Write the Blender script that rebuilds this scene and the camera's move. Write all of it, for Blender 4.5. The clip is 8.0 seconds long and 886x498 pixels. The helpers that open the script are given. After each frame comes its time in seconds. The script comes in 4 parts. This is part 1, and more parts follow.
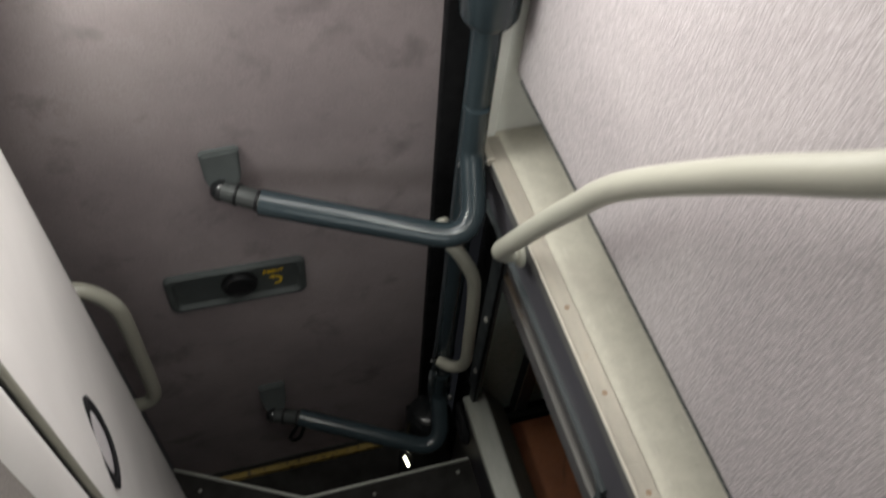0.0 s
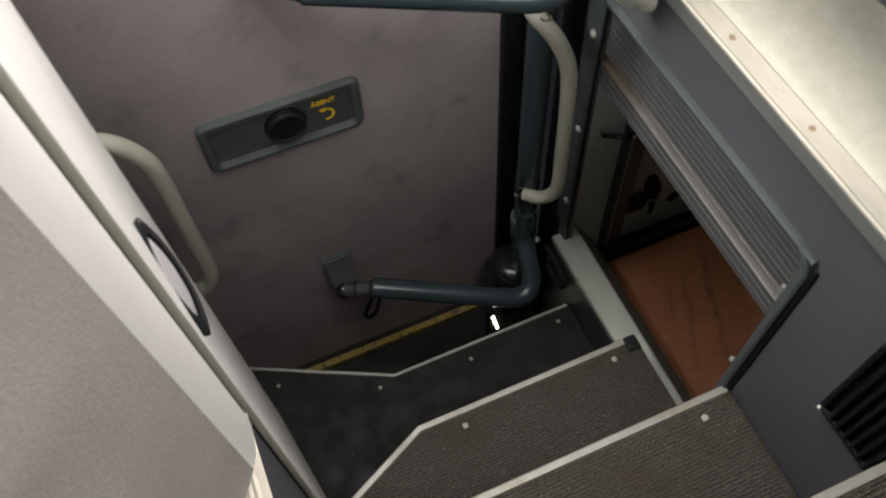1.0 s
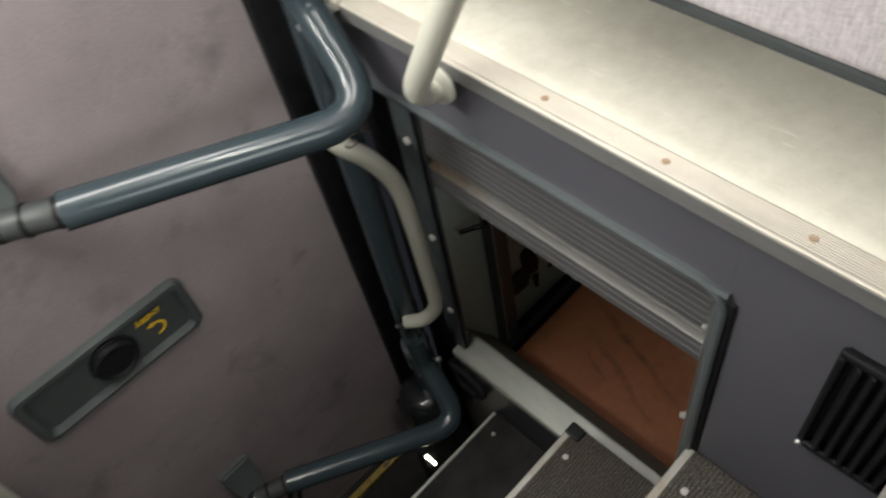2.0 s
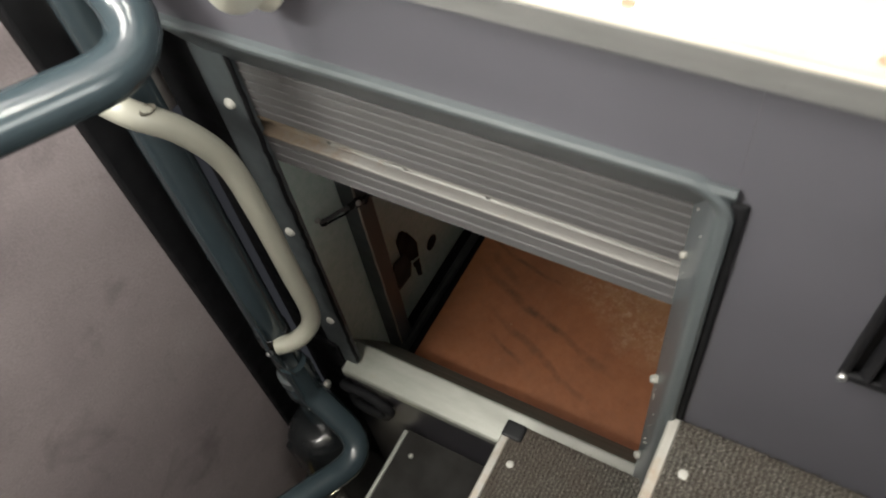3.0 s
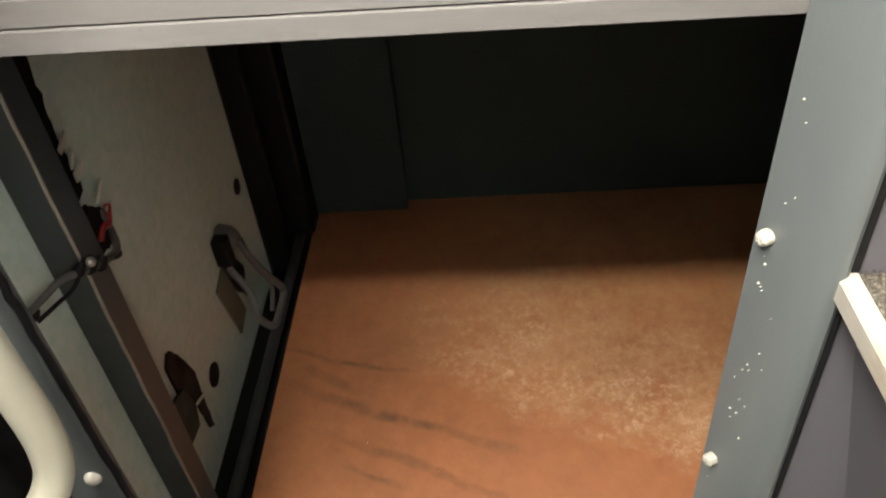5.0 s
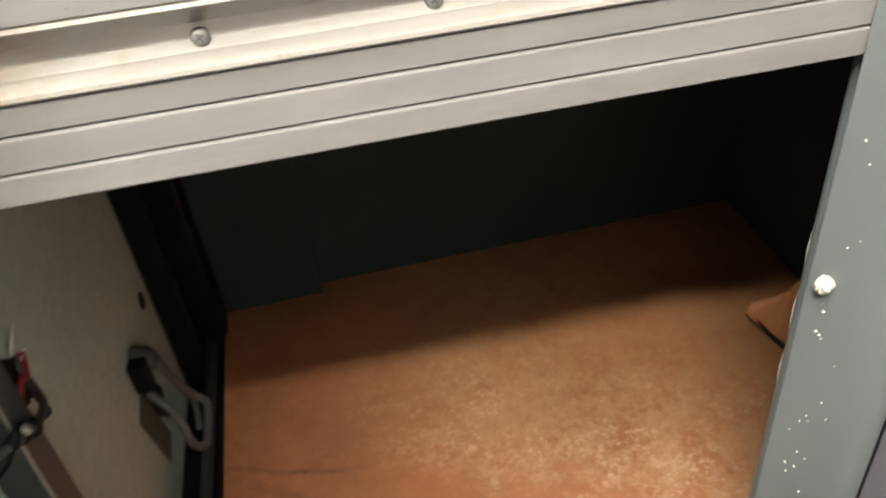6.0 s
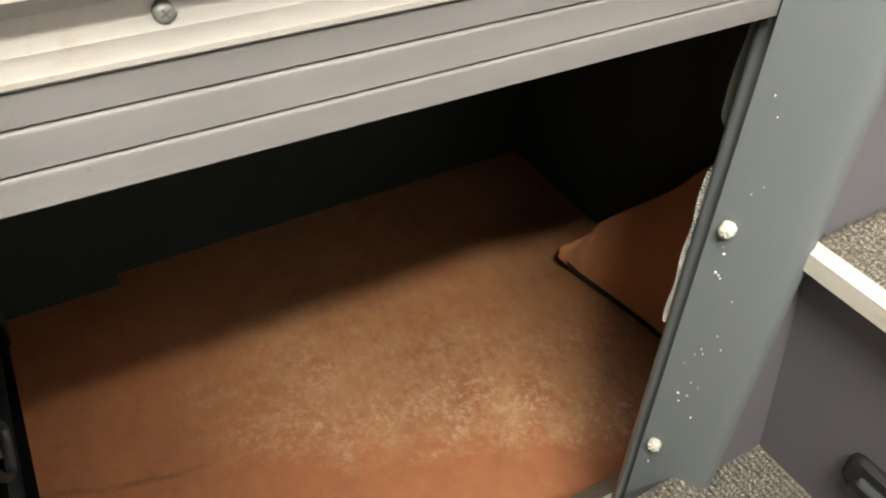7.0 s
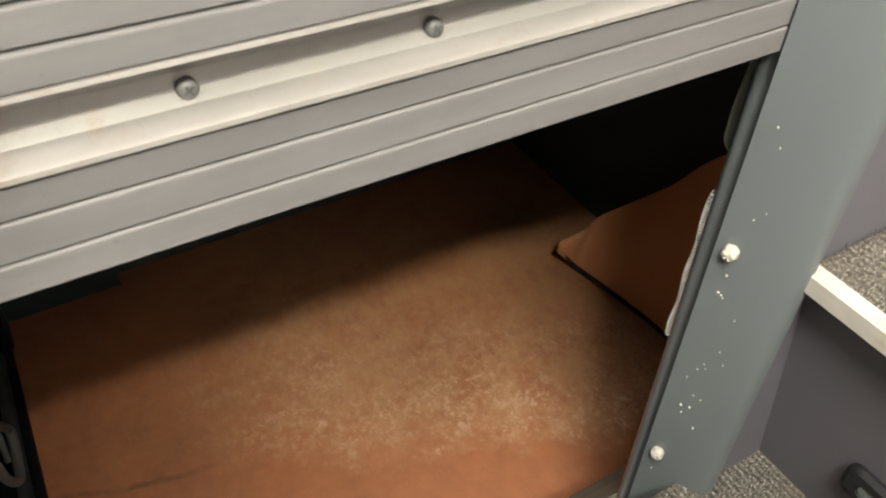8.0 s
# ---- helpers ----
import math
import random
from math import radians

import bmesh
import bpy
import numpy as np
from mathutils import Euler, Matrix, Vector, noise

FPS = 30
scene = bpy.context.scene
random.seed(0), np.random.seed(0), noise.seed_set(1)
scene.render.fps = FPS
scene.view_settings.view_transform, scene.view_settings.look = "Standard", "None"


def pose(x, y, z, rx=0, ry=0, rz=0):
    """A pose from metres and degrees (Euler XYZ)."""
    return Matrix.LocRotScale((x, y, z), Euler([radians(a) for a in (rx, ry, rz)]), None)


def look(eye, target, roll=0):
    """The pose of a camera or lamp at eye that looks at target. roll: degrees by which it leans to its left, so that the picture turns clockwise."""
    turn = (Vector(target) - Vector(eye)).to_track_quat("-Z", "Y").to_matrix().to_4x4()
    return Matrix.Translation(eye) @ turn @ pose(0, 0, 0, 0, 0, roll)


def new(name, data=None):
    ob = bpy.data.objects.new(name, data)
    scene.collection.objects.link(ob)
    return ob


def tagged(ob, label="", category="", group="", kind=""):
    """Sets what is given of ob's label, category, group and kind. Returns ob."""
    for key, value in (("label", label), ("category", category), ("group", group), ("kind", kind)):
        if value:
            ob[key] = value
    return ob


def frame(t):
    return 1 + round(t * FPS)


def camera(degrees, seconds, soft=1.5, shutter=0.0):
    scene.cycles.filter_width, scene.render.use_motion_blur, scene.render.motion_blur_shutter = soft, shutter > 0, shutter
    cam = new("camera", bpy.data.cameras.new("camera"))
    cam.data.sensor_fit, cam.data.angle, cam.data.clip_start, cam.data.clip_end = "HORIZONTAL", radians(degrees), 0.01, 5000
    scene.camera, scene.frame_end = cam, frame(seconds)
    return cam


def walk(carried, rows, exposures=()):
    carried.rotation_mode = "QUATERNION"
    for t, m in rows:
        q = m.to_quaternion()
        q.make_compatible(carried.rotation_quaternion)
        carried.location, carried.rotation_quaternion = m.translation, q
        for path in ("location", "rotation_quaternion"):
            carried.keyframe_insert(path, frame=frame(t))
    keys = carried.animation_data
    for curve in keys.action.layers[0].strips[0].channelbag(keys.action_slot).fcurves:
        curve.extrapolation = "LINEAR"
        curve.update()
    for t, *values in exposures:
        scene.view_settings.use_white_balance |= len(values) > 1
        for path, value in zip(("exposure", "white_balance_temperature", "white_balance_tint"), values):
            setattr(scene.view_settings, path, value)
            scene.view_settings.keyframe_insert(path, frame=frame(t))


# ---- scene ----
cam = camera(58.7, 8.0, 2.0, 0.35)
PATH = [
    (0, (-0.443, -0.509, 1.734), (-0.009, 0.635, 0.152), 6.3),
    (0.5, (-0.475, -0.477, 1.583), (-0.162, 0.532, -0.115), 2.5),
    (1, (-0.564, -0.442, 1.409), (-0.222, 0.528, -0.307), -4.3),
    (1.5, (-0.563, -0.389, 1.332), (-0.064, 0.674, -0.287), -9.6),
    (2, (-0.476, -0.358, 1.313), (0.225, 0.647, -0.268), -13.3),
    (2.2, (-0.45, -0.346, 1.285), (0.31, 0.57, -0.322), -12.2),
    (3.3, (-0.405, -0.165, 0.959), (0.564, 0.514, -0.654), -12.9),
    (3.5, (-0.396, -0.133, 0.89), (0.589, 0.514, -0.726), -14.5),
    (4, (-0.359, -0.026, 0.716), (0.793, 0.407, -0.861), -13.3),
    (4.5, (-0.366, 0.006, 0.591), (0.982, 0.261, -0.864), -9.2),
    (4.7, (-0.367, 0.008, 0.557), (1.088, 0.222, -0.799), -7.6),
    (5.8, (-0.327, 0.081, 0.548), (1.252, 0.003, -0.676), -7.3),
    (6, (-0.295, 0.113, 0.546), (1.28, -0.114, -0.665), -6.6),
    (6.5, (-0.252, 0.165, 0.536), (1.181, -0.447, -0.717), -1.0),
    (7, (-0.234, 0.203, 0.545), (1.063, -0.57, -0.767), 1.9),
    (7.5, (-0.219, 0.211, 0.548), (1.024, -0.602, -0.791), 2.4),
    (8, (-0.216, 0.204, 0.574), (1.04, -0.564, -0.781), 1.6),
]
walk(cam, [(t, look(eye, target, roll)) for t, eye, target, roll in PATH],
     [(0, -1.3, 6500, 10), (1, -0.5, 6500, 10), (1.5, -0.2, 6500, 10), (2, -0.35, 6500, 10), (3.4, 1.0, 6800, 10), (4, 1.15, 7000, 10), (4.5, 1.9, 7200, 10), (6.0, 2.5, 7200, 10),
      (7.5, 2.1, 7200, 10), (8.0, 2.05, 7200, 10)])

# ---- world and light ----
world = bpy.data.worlds.new("world")
scene.world = world
world.use_nodes = True
world.node_tree.nodes["Background"].inputs[0].default_value = (0.8, 0.85, 1.0, 1)
world.node_tree.nodes["Background"].inputs[1].default_value = 0.02


def area_lamp(name, m, size_x, size_y, watts, colour):
    data = bpy.data.lights.new(name, "AREA")
    data.shape, data.size, data.size_y, data.energy, data.color = "RECTANGLE", size_x, size_y, watts, colour
    ob = new(name, data)
    ob.matrix_world = m
    return ob


# strip lights on the ceiling
WARM = (0.975, 1.0, 0.93)
STRIPS = [((-0.12, -0.60, 2.36), 15), ((0.55, -1.30, 2.36), 3), ((-0.52, -0.38, 2.36), 0.4)]
for (x, y, z), watts in STRIPS:
    area_lamp("ceiling_strip_lamp", Matrix.Translation((x, y, z - 0.025)), 0.14, 0.9, watts, WARM)
# an unseen fill lamp added on the door, below its glass
FILL_LAMP = (-0.620, 0.428, 1.185)
fill_lamp = area_lamp("fill_lamp_light", look(FILL_LAMP, (0.30, -0.10, -0.30)), 0.12, 0.035, 1.5, WARM)
fill_lamp.data.spread = radians(130)
# a slim unseen fill strip, added on the wall above the partition
FILL_STRIP = (-0.735, 0.255, 1.272)
fill_strip = area_lamp("fill_strip_lamp", look(FILL_STRIP, (0.40, -0.05, -0.12)), 0.36, 0.035, 4.2, WARM)
fill_strip.data.spread = radians(120)
# daylight fill through a window added across the aisle and an assumed glazed door top
area_lamp("window_fill", look((-0.72, -2.02, 1.38), (-0.72, 0.0, 1.20)), 1.10, 0.80, 20, (0.97, 1.0, 0.97))
# lamp hung inside the unseen door glass, tilted down to brighten the bunk
area_lamp("door_fill", look((-0.34, 0.330, 1.52), (-0.12, -1.20, 0.72)), 0.66, 0.50, 22, (1.0, 0.97, 0.93))


# ---- materials ----
def material(name, base, rough=0.6, metal=0.0, spec=0.5):
    m = bpy.data.materials.new(name)
    m.use_nodes = True
    b = m.node_tree.nodes["Principled BSDF"]
    b.inputs["Base Color"].default_value = (*base, 1)
    b.inputs["Roughness"].default_value = rough
    b.inputs["Metallic"].default_value = metal
    b.inputs["Specular IOR Level"].default_value = spec
    return m


class Nodes:
    """Short hand for building a material's node tree."""

    def __init__(self, m):
        self.m, self.t = m, m.node_tree
        self.b = self.t.nodes["Principled BSDF"]
        self.co = self.t.nodes.new("ShaderNodeTexCoord").outputs["Object"]

    def mapped(self, scale=(1, 1, 1), turn=(0, 0, 0)):
        n = self.t.nodes.new("ShaderNodeMapping")
        n.inputs["Scale"].default_value = scale
        n.inputs["Rotation"].default_value = [radians(a) for a in turn]
        self.t.links.new(self.co, n.inputs["Vector"])
        return n.outputs[0]

    def noise(self, scale, detail=4, rough=0.55, at=None, distort=0.0):
        n = self.t.nodes.new("ShaderNodeTexNoise")
        n.inputs["Scale"].default_value, n.inputs["Detail"].default_value = scale, detail
        n.inputs["Roughness"].default_value, n.inputs["Distortion"].default_value = rough, distort
        self.t.links.new(at or self.co, n.inputs["Vector"])
        return n.outputs[0]

    def cells(self, scale, at=None, feature="F1", out="Distance"):
        n = self.t.nodes.new("ShaderNodeTexVoronoi")
        n.feature = feature
        n.inputs["Scale"].default_value = scale
        self.t.links.new(at or self.co, n.inputs["Vector"])
        return n.outputs[out]

    def wave(self, scale, distort=0.0, at=None, axis="X"):
        n = self.t.nodes.new("ShaderNodeTexWave")
        n.bands_direction = axis
        n.inputs["Scale"].default_value, n.inputs["Distortion"].default_value = scale, distort
        n.inputs["Detail Scale"].default_value = 2.0
        self.t.links.new(at or self.co, n.inputs["Vector"])
        return n.outputs[1]

    def ramp(self, src, *stops):
        n = self.t.nodes.new("ShaderNodeValToRGB")
        e = n.color_ramp.elements
        while len(e) < len(stops):
            e.new(0.5)
        for el, (pos, col) in zip(e, stops):
            el.position = pos
            el.color = (*col, 1) if isinstance(col, tuple) else (col, col, col, 1)
        self.t.links.new(src, n.inputs[0])
        return n.outputs[0]

    def mix(self, fac, a, b, kind="MIX"):
        n = self.t.nodes.new("ShaderNodeMix")
        n.data_type, n.blend_type = "RGBA", kind
        for k, v in ((0, fac), (6, a), (7, b)):
            if isinstance(v, (int, float)):
                n.inputs[k].default_value = v if k == 0 else (v, v, v, 1)
            elif isinstance(v, tuple):
                n.inputs[k].default_value = (*v, 1)
            else:
                self.t.links.new(v, n.inputs[k])
        return n.outputs[2]

    def math(self, op, a, b):
        n = self.t.nodes.new("ShaderNodeMath")
        n.operation = op
        for k, v in ((0, a), (1, b)):
            if isinstance(v, (int, float)):
                n.inputs[k].default_value = v
            else:
                self.t.links.new(v, n.inputs[k])
        return n.outputs[0]

    def base(self, col):
        self.t.links.new(col, self.b.inputs["Base Color"])

    def rough(self, src):
        self.t.links.new(src, self.b.inputs["Roughness"])

    def bump(self, src, strength=0.3, distance=0.002):
        n = self.t.nodes.new("ShaderNodeBump")
        n.inputs["Strength"].default_value, n.inputs["Distance"].default_value = strength, distance
        self.t.links.new(src, n.inputs["Height"])
        old = self.b.inputs["Normal"].links
        if old:
            self.t.links.new(old[0].from_socket, n.inputs["Normal"])
        self.t.links.new(n.outputs[0], self.b.inputs["Normal"])


def felt(name, dark, light, stain, stain_amount=0.6):
    """Short-pile lining felt with stains."""
    m = material(name, light, 0.95, spec=0.15)
    n = Nodes(m)
    c = n.ramp(n.noise(3.0, 5, 0.6), (0.3, dark), (0.72, light))
    grain = n.noise(420, 2)
    c = n.mix(0.22, c, n.ramp(grain, (0.3, 0.3), (0.7, 0.8)), "OVERLAY")
    spots = n.ramp(n.noise(9, 4, 0.6, distort=0.3), (0.56, 0.0), (0.80, 1.0))
    c = n.mix(n.math("MULTIPLY", spots, stain_amount), c, stain)
    n.base(c)
    n.bump(grain, 0.35, 0.0012)
    n.bump(n.noise(35, 3), 0.12, 0.002)
    return m


def woven(name, dark, light):
    """Ribbed woven fabric with slanting threads."""
    m = material(name, light, 0.9, spec=0.2)
    n = Nodes(m)
    thread = n.noise(1.0, 4, 0.65, n.mapped((1, 420, 46), (9, 0, 0)), 0.4)
    cross = n.noise(1.0, 3, 0.6, n.mapped((1, 150, 300), (-24, 0, 0)), 0.3)
    c = n.ramp(n.noise(2.5, 4), (0.3, dark), (0.75, light))
    c = n.mix(0.30, c, n.ramp(thread, (0.34, 0.2), (0.66, 0.8)), "OVERLAY")
    c = n.mix(0.22, c, n.ramp(cross, (0.34, 0.25), (0.66, 0.75)), "OVERLAY")
    n.base(c)
    n.bump(thread, 0.7, 0.0018)
    n.bump(cross, 0.3, 0.001)
    return m


def painted(name, base, rough=0.35, chips=None, chip_limit=0.7, spec=0.5):
    """Enamel on steel, with slight unevenness and a few chips."""
    m = material(name, base, rough, spec=spec)
    n = Nodes(m)
    lo = tuple(v * 0.9 for v in base)
    hi = tuple(min(1, v * 1.08) for v in base)
    c = n.ramp(n.noise(9, 4), (0.3, lo), (0.75, hi))
    if chips:
        c = n.mix(n.ramp(n.noise(60, 4, 0.7), (chip_limit, 0.0), (chip_limit + 0.04, 1.0)), c, chips)
    n.base(c)
    n.rough(n.ramp(n.noise(24, 4), (0.3, rough * 0.75), (0.8, min(1, rough * 1.4))))
    n.bump(n.noise(160, 2), 0.08, 0.0008)
    return m


def alloy(name, base, rough=0.35, streak=(1, 1, 1), dirt=(0.25, 0.2, 0.14), dirt_at=0.62, metal=0.85):
    """Worn aluminium with drawn streaks and dirt."""
    m = material(name, base, rough, metal)
    n = Nodes(m)
    s = n.noise(60, 4, 0.6, n.mapped(streak))
    c = n.ramp(s, (0.3, tuple(v * 0.82 for v in base)), (0.7, base))
    d = n.ramp(n.noise(11, 6, 0.7, distort=0.5), (dirt_at, 0.0), (dirt_at + 0.12, 1.0))
    c = n.mix(n.math("MULTIPLY", d, 0.65), c, dirt)
    nicks = n.ramp(n.noise(150, 4, 0.75), (0.66, 0.0), (0.71, 1.0))
    c = n.mix(n.math("MULTIPLY", nicks, 0.5), c, tuple(v * 0.35 for v in base))
    scuff = n.ramp(n.noise(24, 6, 0.75, n.mapped((1.0, 0.35, 2.2), (0, 0, 35))), (0.35, 0.0), (0.62, 1.0))
    c = n.mix(n.math("MULTIPLY", n.math("SUBTRACT", 1.0, scuff), 0.45), c, tuple(v * 0.6 for v in base))
    n.base(c)
    n.rough(n.ramp(s, (0.3, rough * 0.8), (0.75, min(1, rough * 1.5))))
    n.bump(s, 0.12, 0.0006)
    return m


def rusty_rail(m):
    """Adds rust towards the far end of the pull rail."""
    n = Nodes(m)
    old = n.b.inputs["Base Color"].links[0].from_socket
    split = n.t.nodes.new("ShaderNodeSeparateXYZ")
    n.t.links.new(n.co, split.inputs[0])
    far = n.math("MINIMUM", n.math("MAXIMUM", n.math("MULTIPLY", n.math("SUBTRACT", split.outputs[1], 0.17), 6.0), 0.0), 1.0)
    spots = n.ramp(n.math("ADD", n.math("MULTIPLY", far, 0.42), n.noise(30, 6, 0.75)), (0.60, 0.0), (0.85, 1.0))
    c = n.mix(n.math("MULTIPLY", spots, 0.7), old, (0.13, 0.085, 0.045))
    specks = n.ramp(n.noise(95, 4, 0.75), (0.66, 0.0), (0.71, 1.0))
    c = n.mix(n.math("MULTIPLY", specks, 0.75), c, (0.12, 0.075, 0.04))
    n.base(c)
    return m


def carpet():
    """Ribbed needle-felt carpet, salt and pepper, with lint."""
    m = material("step_carpet", (0.05, 0.045, 0.04), 0.97, spec=0.1)
    n = Nodes(m)
    fuzz = n.noise(1.0, 4, 0.75, n.mapped((560, 330, 400)))
    tuft = n.cells(230)
    c = n.ramp(fuzz, (0.30, (0.020, 0.019, 0.017)), (0.47, (0.066, 0.062, 0.054)), (0.59, (0.160, 0.152, 0.132)), (0.69, (0.40, 0.385, 0.34)))
    # valleys between the ribs are darkened in the colour, as their shade
    rib = n.t.nodes.new("ShaderNodeTexWave")
    rib.bands_direction = "Y"
    rib.inputs["Scale"].default_value, rib.inputs["Phase Offset"].default_value = 52.36, math.pi
    rib.inputs["Distortion"].default_value, rib.inputs["Detail Scale"].default_value = 3.2, 45.0
    n.t.links.new(n.co, rib.inputs["Vector"])
    c = n.mix(1.0, c, n.ramp(n.math("ADD", rib.outputs[1], n.math("MULTIPLY", n.math("SUBTRACT", n.noise(170, 3, 0.7), 0.5), 1.6)), (0.15, 0.55), (0.75, 1.0)), "MULTIPLY")
    c = n.mix(n.ramp(n.noise(6, 5, 0.6), (0.38, 0.0), (0.66, 0.9)), c, n.mix(0.68, c, (0.060, 0.045, 0.035)))
    lint = n.ramp(n.noise(75, 5, 0.8), (0.67, 0.0), (0.72, 1.0))
    c = n.mix(n.math("MULTIPLY", lint, 0.65), c, (0.45, 0.42, 0.37))
    n.base(c)
    n.bump(fuzz, 1.0, 0.003)
    n.bump(tuft, 0.7, 0.0025)
    return m


def rust_vinyl():
    """Red-brown floor sheet, worn dusty in the middle, with long dark scrapes near the wall."""
    m = material("rust_vinyl", (0.34, 0.11, 0.045), 0.6)
    n = Nodes(m)
    split = n.t.nodes.new("ShaderNodeSeparateXYZ")
    n.t.links.new(n.co, split.inputs[0])
    x, y = split.outputs[0], split.outputs[1]

    def hill(v, centre, half):
        d = n.math("DIVIDE", n.math("SUBTRACT", v, centre), half)
        return n.math("MAXIMUM", n.math("SUBTRACT", 1.0, n.math("MULTIPLY", d, d)), 0.0)
    def rise(v, lo, hi):
        return n.math("MINIMUM", n.math("MAXIMUM", n.math("DIVIDE", n.math("SUBTRACT", v, lo), hi - lo), 0.0), 1.0)
    c = n.ramp(n.noise(4.0, 6, 0.6), (0.3, (0.205, 0.076, 0.034)), (0.7, (0.295, 0.108, 0.046)))
    c = n.mix(0.25, c, n.ramp(n.noise(45, 5, 0.7), (0.3, 0.3), (0.7, 0.7)), "OVERLAY")
    # worn patch beyond a slanting line across the floor
    wobble = n.math("MULTIPLY", n.math("SUBTRACT", n.noise(9, 6, 0.7), 0.5), 0.22)
    past = n.math("ADD", n.math("SUBTRACT", n.math("SUBTRACT", x, 0.385), n.math("MULTIPLY", y, 0.47)), wobble)
    worn = n.math("MULTIPLY", rise(past, -0.01, 0.05), n.math("SUBTRACT", 1.0, rise(n.math("ADD", y, wobble), -0.06, 0.24)))
    deep = n.math("SUBTRACT", 1.0, n.math("MULTIPLY", rise(past, 0.06, 0.40), 0.22))
    flake = n.ramp(n.noise(24, 8, 0.78), (0.40, 0.15), (0.59, 1.0))
    c = n.mix(n.math("MULTIPLY", n.math("MULTIPLY", n.math("MULTIPLY", worn, flake), deep), 0.78), c, (0.350, 0.192, 0.095))
    bright = n.ramp(n.noise(95, 6, 0.75, distort=0.4), (0.47, 0.0), (0.66, 1.0))
    bright = n.math("MULTIPLY", bright, n.ramp(n.noise(13, 4, 0.65), (0.36, 0.25), (0.62, 1.0)))
    edge = n.math("MULTIPLY", worn, n.math("SUBTRACT", 1.0, rise(past, 0.05, 0.36)))
    c = n.mix(n.math("MULTIPLY", n.math("MULTIPLY", bright, edge), 0.72), c, (0.58, 0.41, 0.31))
    # long soft scrapes: start and end on the floor, half width, depth
    for x0, y0, x1, y1, half, depth in ((0.515, 0.376, 0.462, 0.150, 0.006, 0.75), (0.446, 0.362, 0.297, -0.035, 0.012, 0.65),
                                        (0.360, 0.300, 0.205, -0.040, 0.009, 0.45), (0.480, 0.330, 0.420, 0.220, 0.012, 0.5), (0.290, 0.240, 0.250, 0.140, 0.006, 0.5)):
        length = math.hypot(x1 - x0, y1 - y0)
        ux, uy = (x1 - x0) / length, (y1 - y0) / length
        dx, dy = n.math("SUBTRACT", x, x0), n.math("SUBTRACT", y, y0)
        along = n.math("ADD", n.math("MULTIPLY", dx, ux), n.math("MULTIPLY", dy, uy))
        across = n.math("SUBTRACT", n.math("MULTIPLY", dx, uy), n.math("MULTIPLY", dy, ux))
        across = n.math("ADD", across, n.math("MULTIPLY", n.math("SUBTRACT", n.noise(7, 3), 0.5), 0.05))
        body = n.math("MULTIPLY", hill(across, 0.0, half), hill(along, length * 0.5, length * 0.55))
        body = n.math("MULTIPLY", body, n.ramp(n.noise(26, 5, 0.7), (0.32, 0.1), (0.62, 1.0)))
        c = n.mix(n.math("MULTIPLY", body, depth), c, (0.040, 0.017, 0.009))
    dust = n.ramp(n.noise(130, 4, 0.75), (0.725, 0.0), (0.755, 1.0))
    c = n.mix(n.math("MULTIPLY", dust, 0.7), c, (0.62, 0.52, 0.38))
    n.base(c)
    n.rough(n.ramp(flake, (0.0, 0.45), (1.0, 0.75)))
    n.bump(flake, 0.2, 0.0012)
    n.bump(n.noise(20, 4), 0.3, 0.004)
    return m


def zinc_sheet():
    """Galvanised sheet with spangle."""
    m = material("galvanised_sheet", (0.42, 0.46, 0.40), 0.55, 0.0)
    n = Nodes(m)
    warped = n.mapped((1, 1, 1), (10, 0, 20))
    sp = n.cells(75, warped, out="Color")
    flakes = n.noise(75, 5, 0.7)
    c = n.ramp(n.noise(2.5, 4), (0.3, (0.60, 0.72, 0.66)), (0.75, (0.72, 0.84, 0.78)))
    c = n.mix(0.30, c, n.ramp(sp, (0.2, 0.3), (0.8, 0.7)), "OVERLAY")
    c = n.mix(0.35, c, n.ramp(flakes, (0.35, 0.3), (0.65, 0.72)), "OVERLAY")
    n.base(c)
    n.rough(n.ramp(sp, (0.1, 0.38), (0.9, 0.6)))
    n.bump(n.noise(9, 3), 0.1, 0.004)
    return m


def laminate():
    m = material("ledge_laminate", (0.42, 0.42, 0.35), 0.62, spec=0.35)
    n = Nodes(m)
    c = n.ramp(n.noise(40, 6, 0.7), (0.3, (0.54, 0.52, 0.44)), (0.7, (0.65, 0.625, 0.535)))
    c = n.mix(n.ramp(n.noise(120, 3, 0.7), (0.66, 0.0), (0.72, 0.5)), c, (0.36, 0.345, 0.29))
    c = n.mix(n.ramp(n.noise(5, 5), (0.5, 0.0), (0.85, 0.35)), c, (0.47, 0.43, 0.35))
    # short pale scratches
    scratch = n.ramp(n.noise(1.0, 2, 0.5, n.mapped((260, 26, 40), (0, 0, 28)), 0.2), (0.70, 0.0), (0.74, 1.0))
    c = n.mix(n.math("MULTIPLY", scratch, 0.55), c, (0.80, 0.78, 0.70))
    n.base(c)
    n.bump(n.noise(200, 2), 0.05, 0.0005)
    return m


def smooth_panel(name, base, rough=0.55, vary=1.0):
    m = material(name, base, rough)
    n = Nodes(m)
    c = n.ramp(n.noise(4, 5), (0.3, tuple(v * (1 - 0.14 * vary) for v in base)), (0.75, tuple(v * (1 + 0.1 * vary) for v in base)))
    c = n.mix(n.ramp(n.noise(30, 6, 0.75), (0.62, 0.0), (0.8, 0.3)), c, tuple(v * (1 + 0.3 * vary) for v in base))
    n.base(c)
    n.bump(n.noise(350, 2), 0.12, 0.0006)
    return m


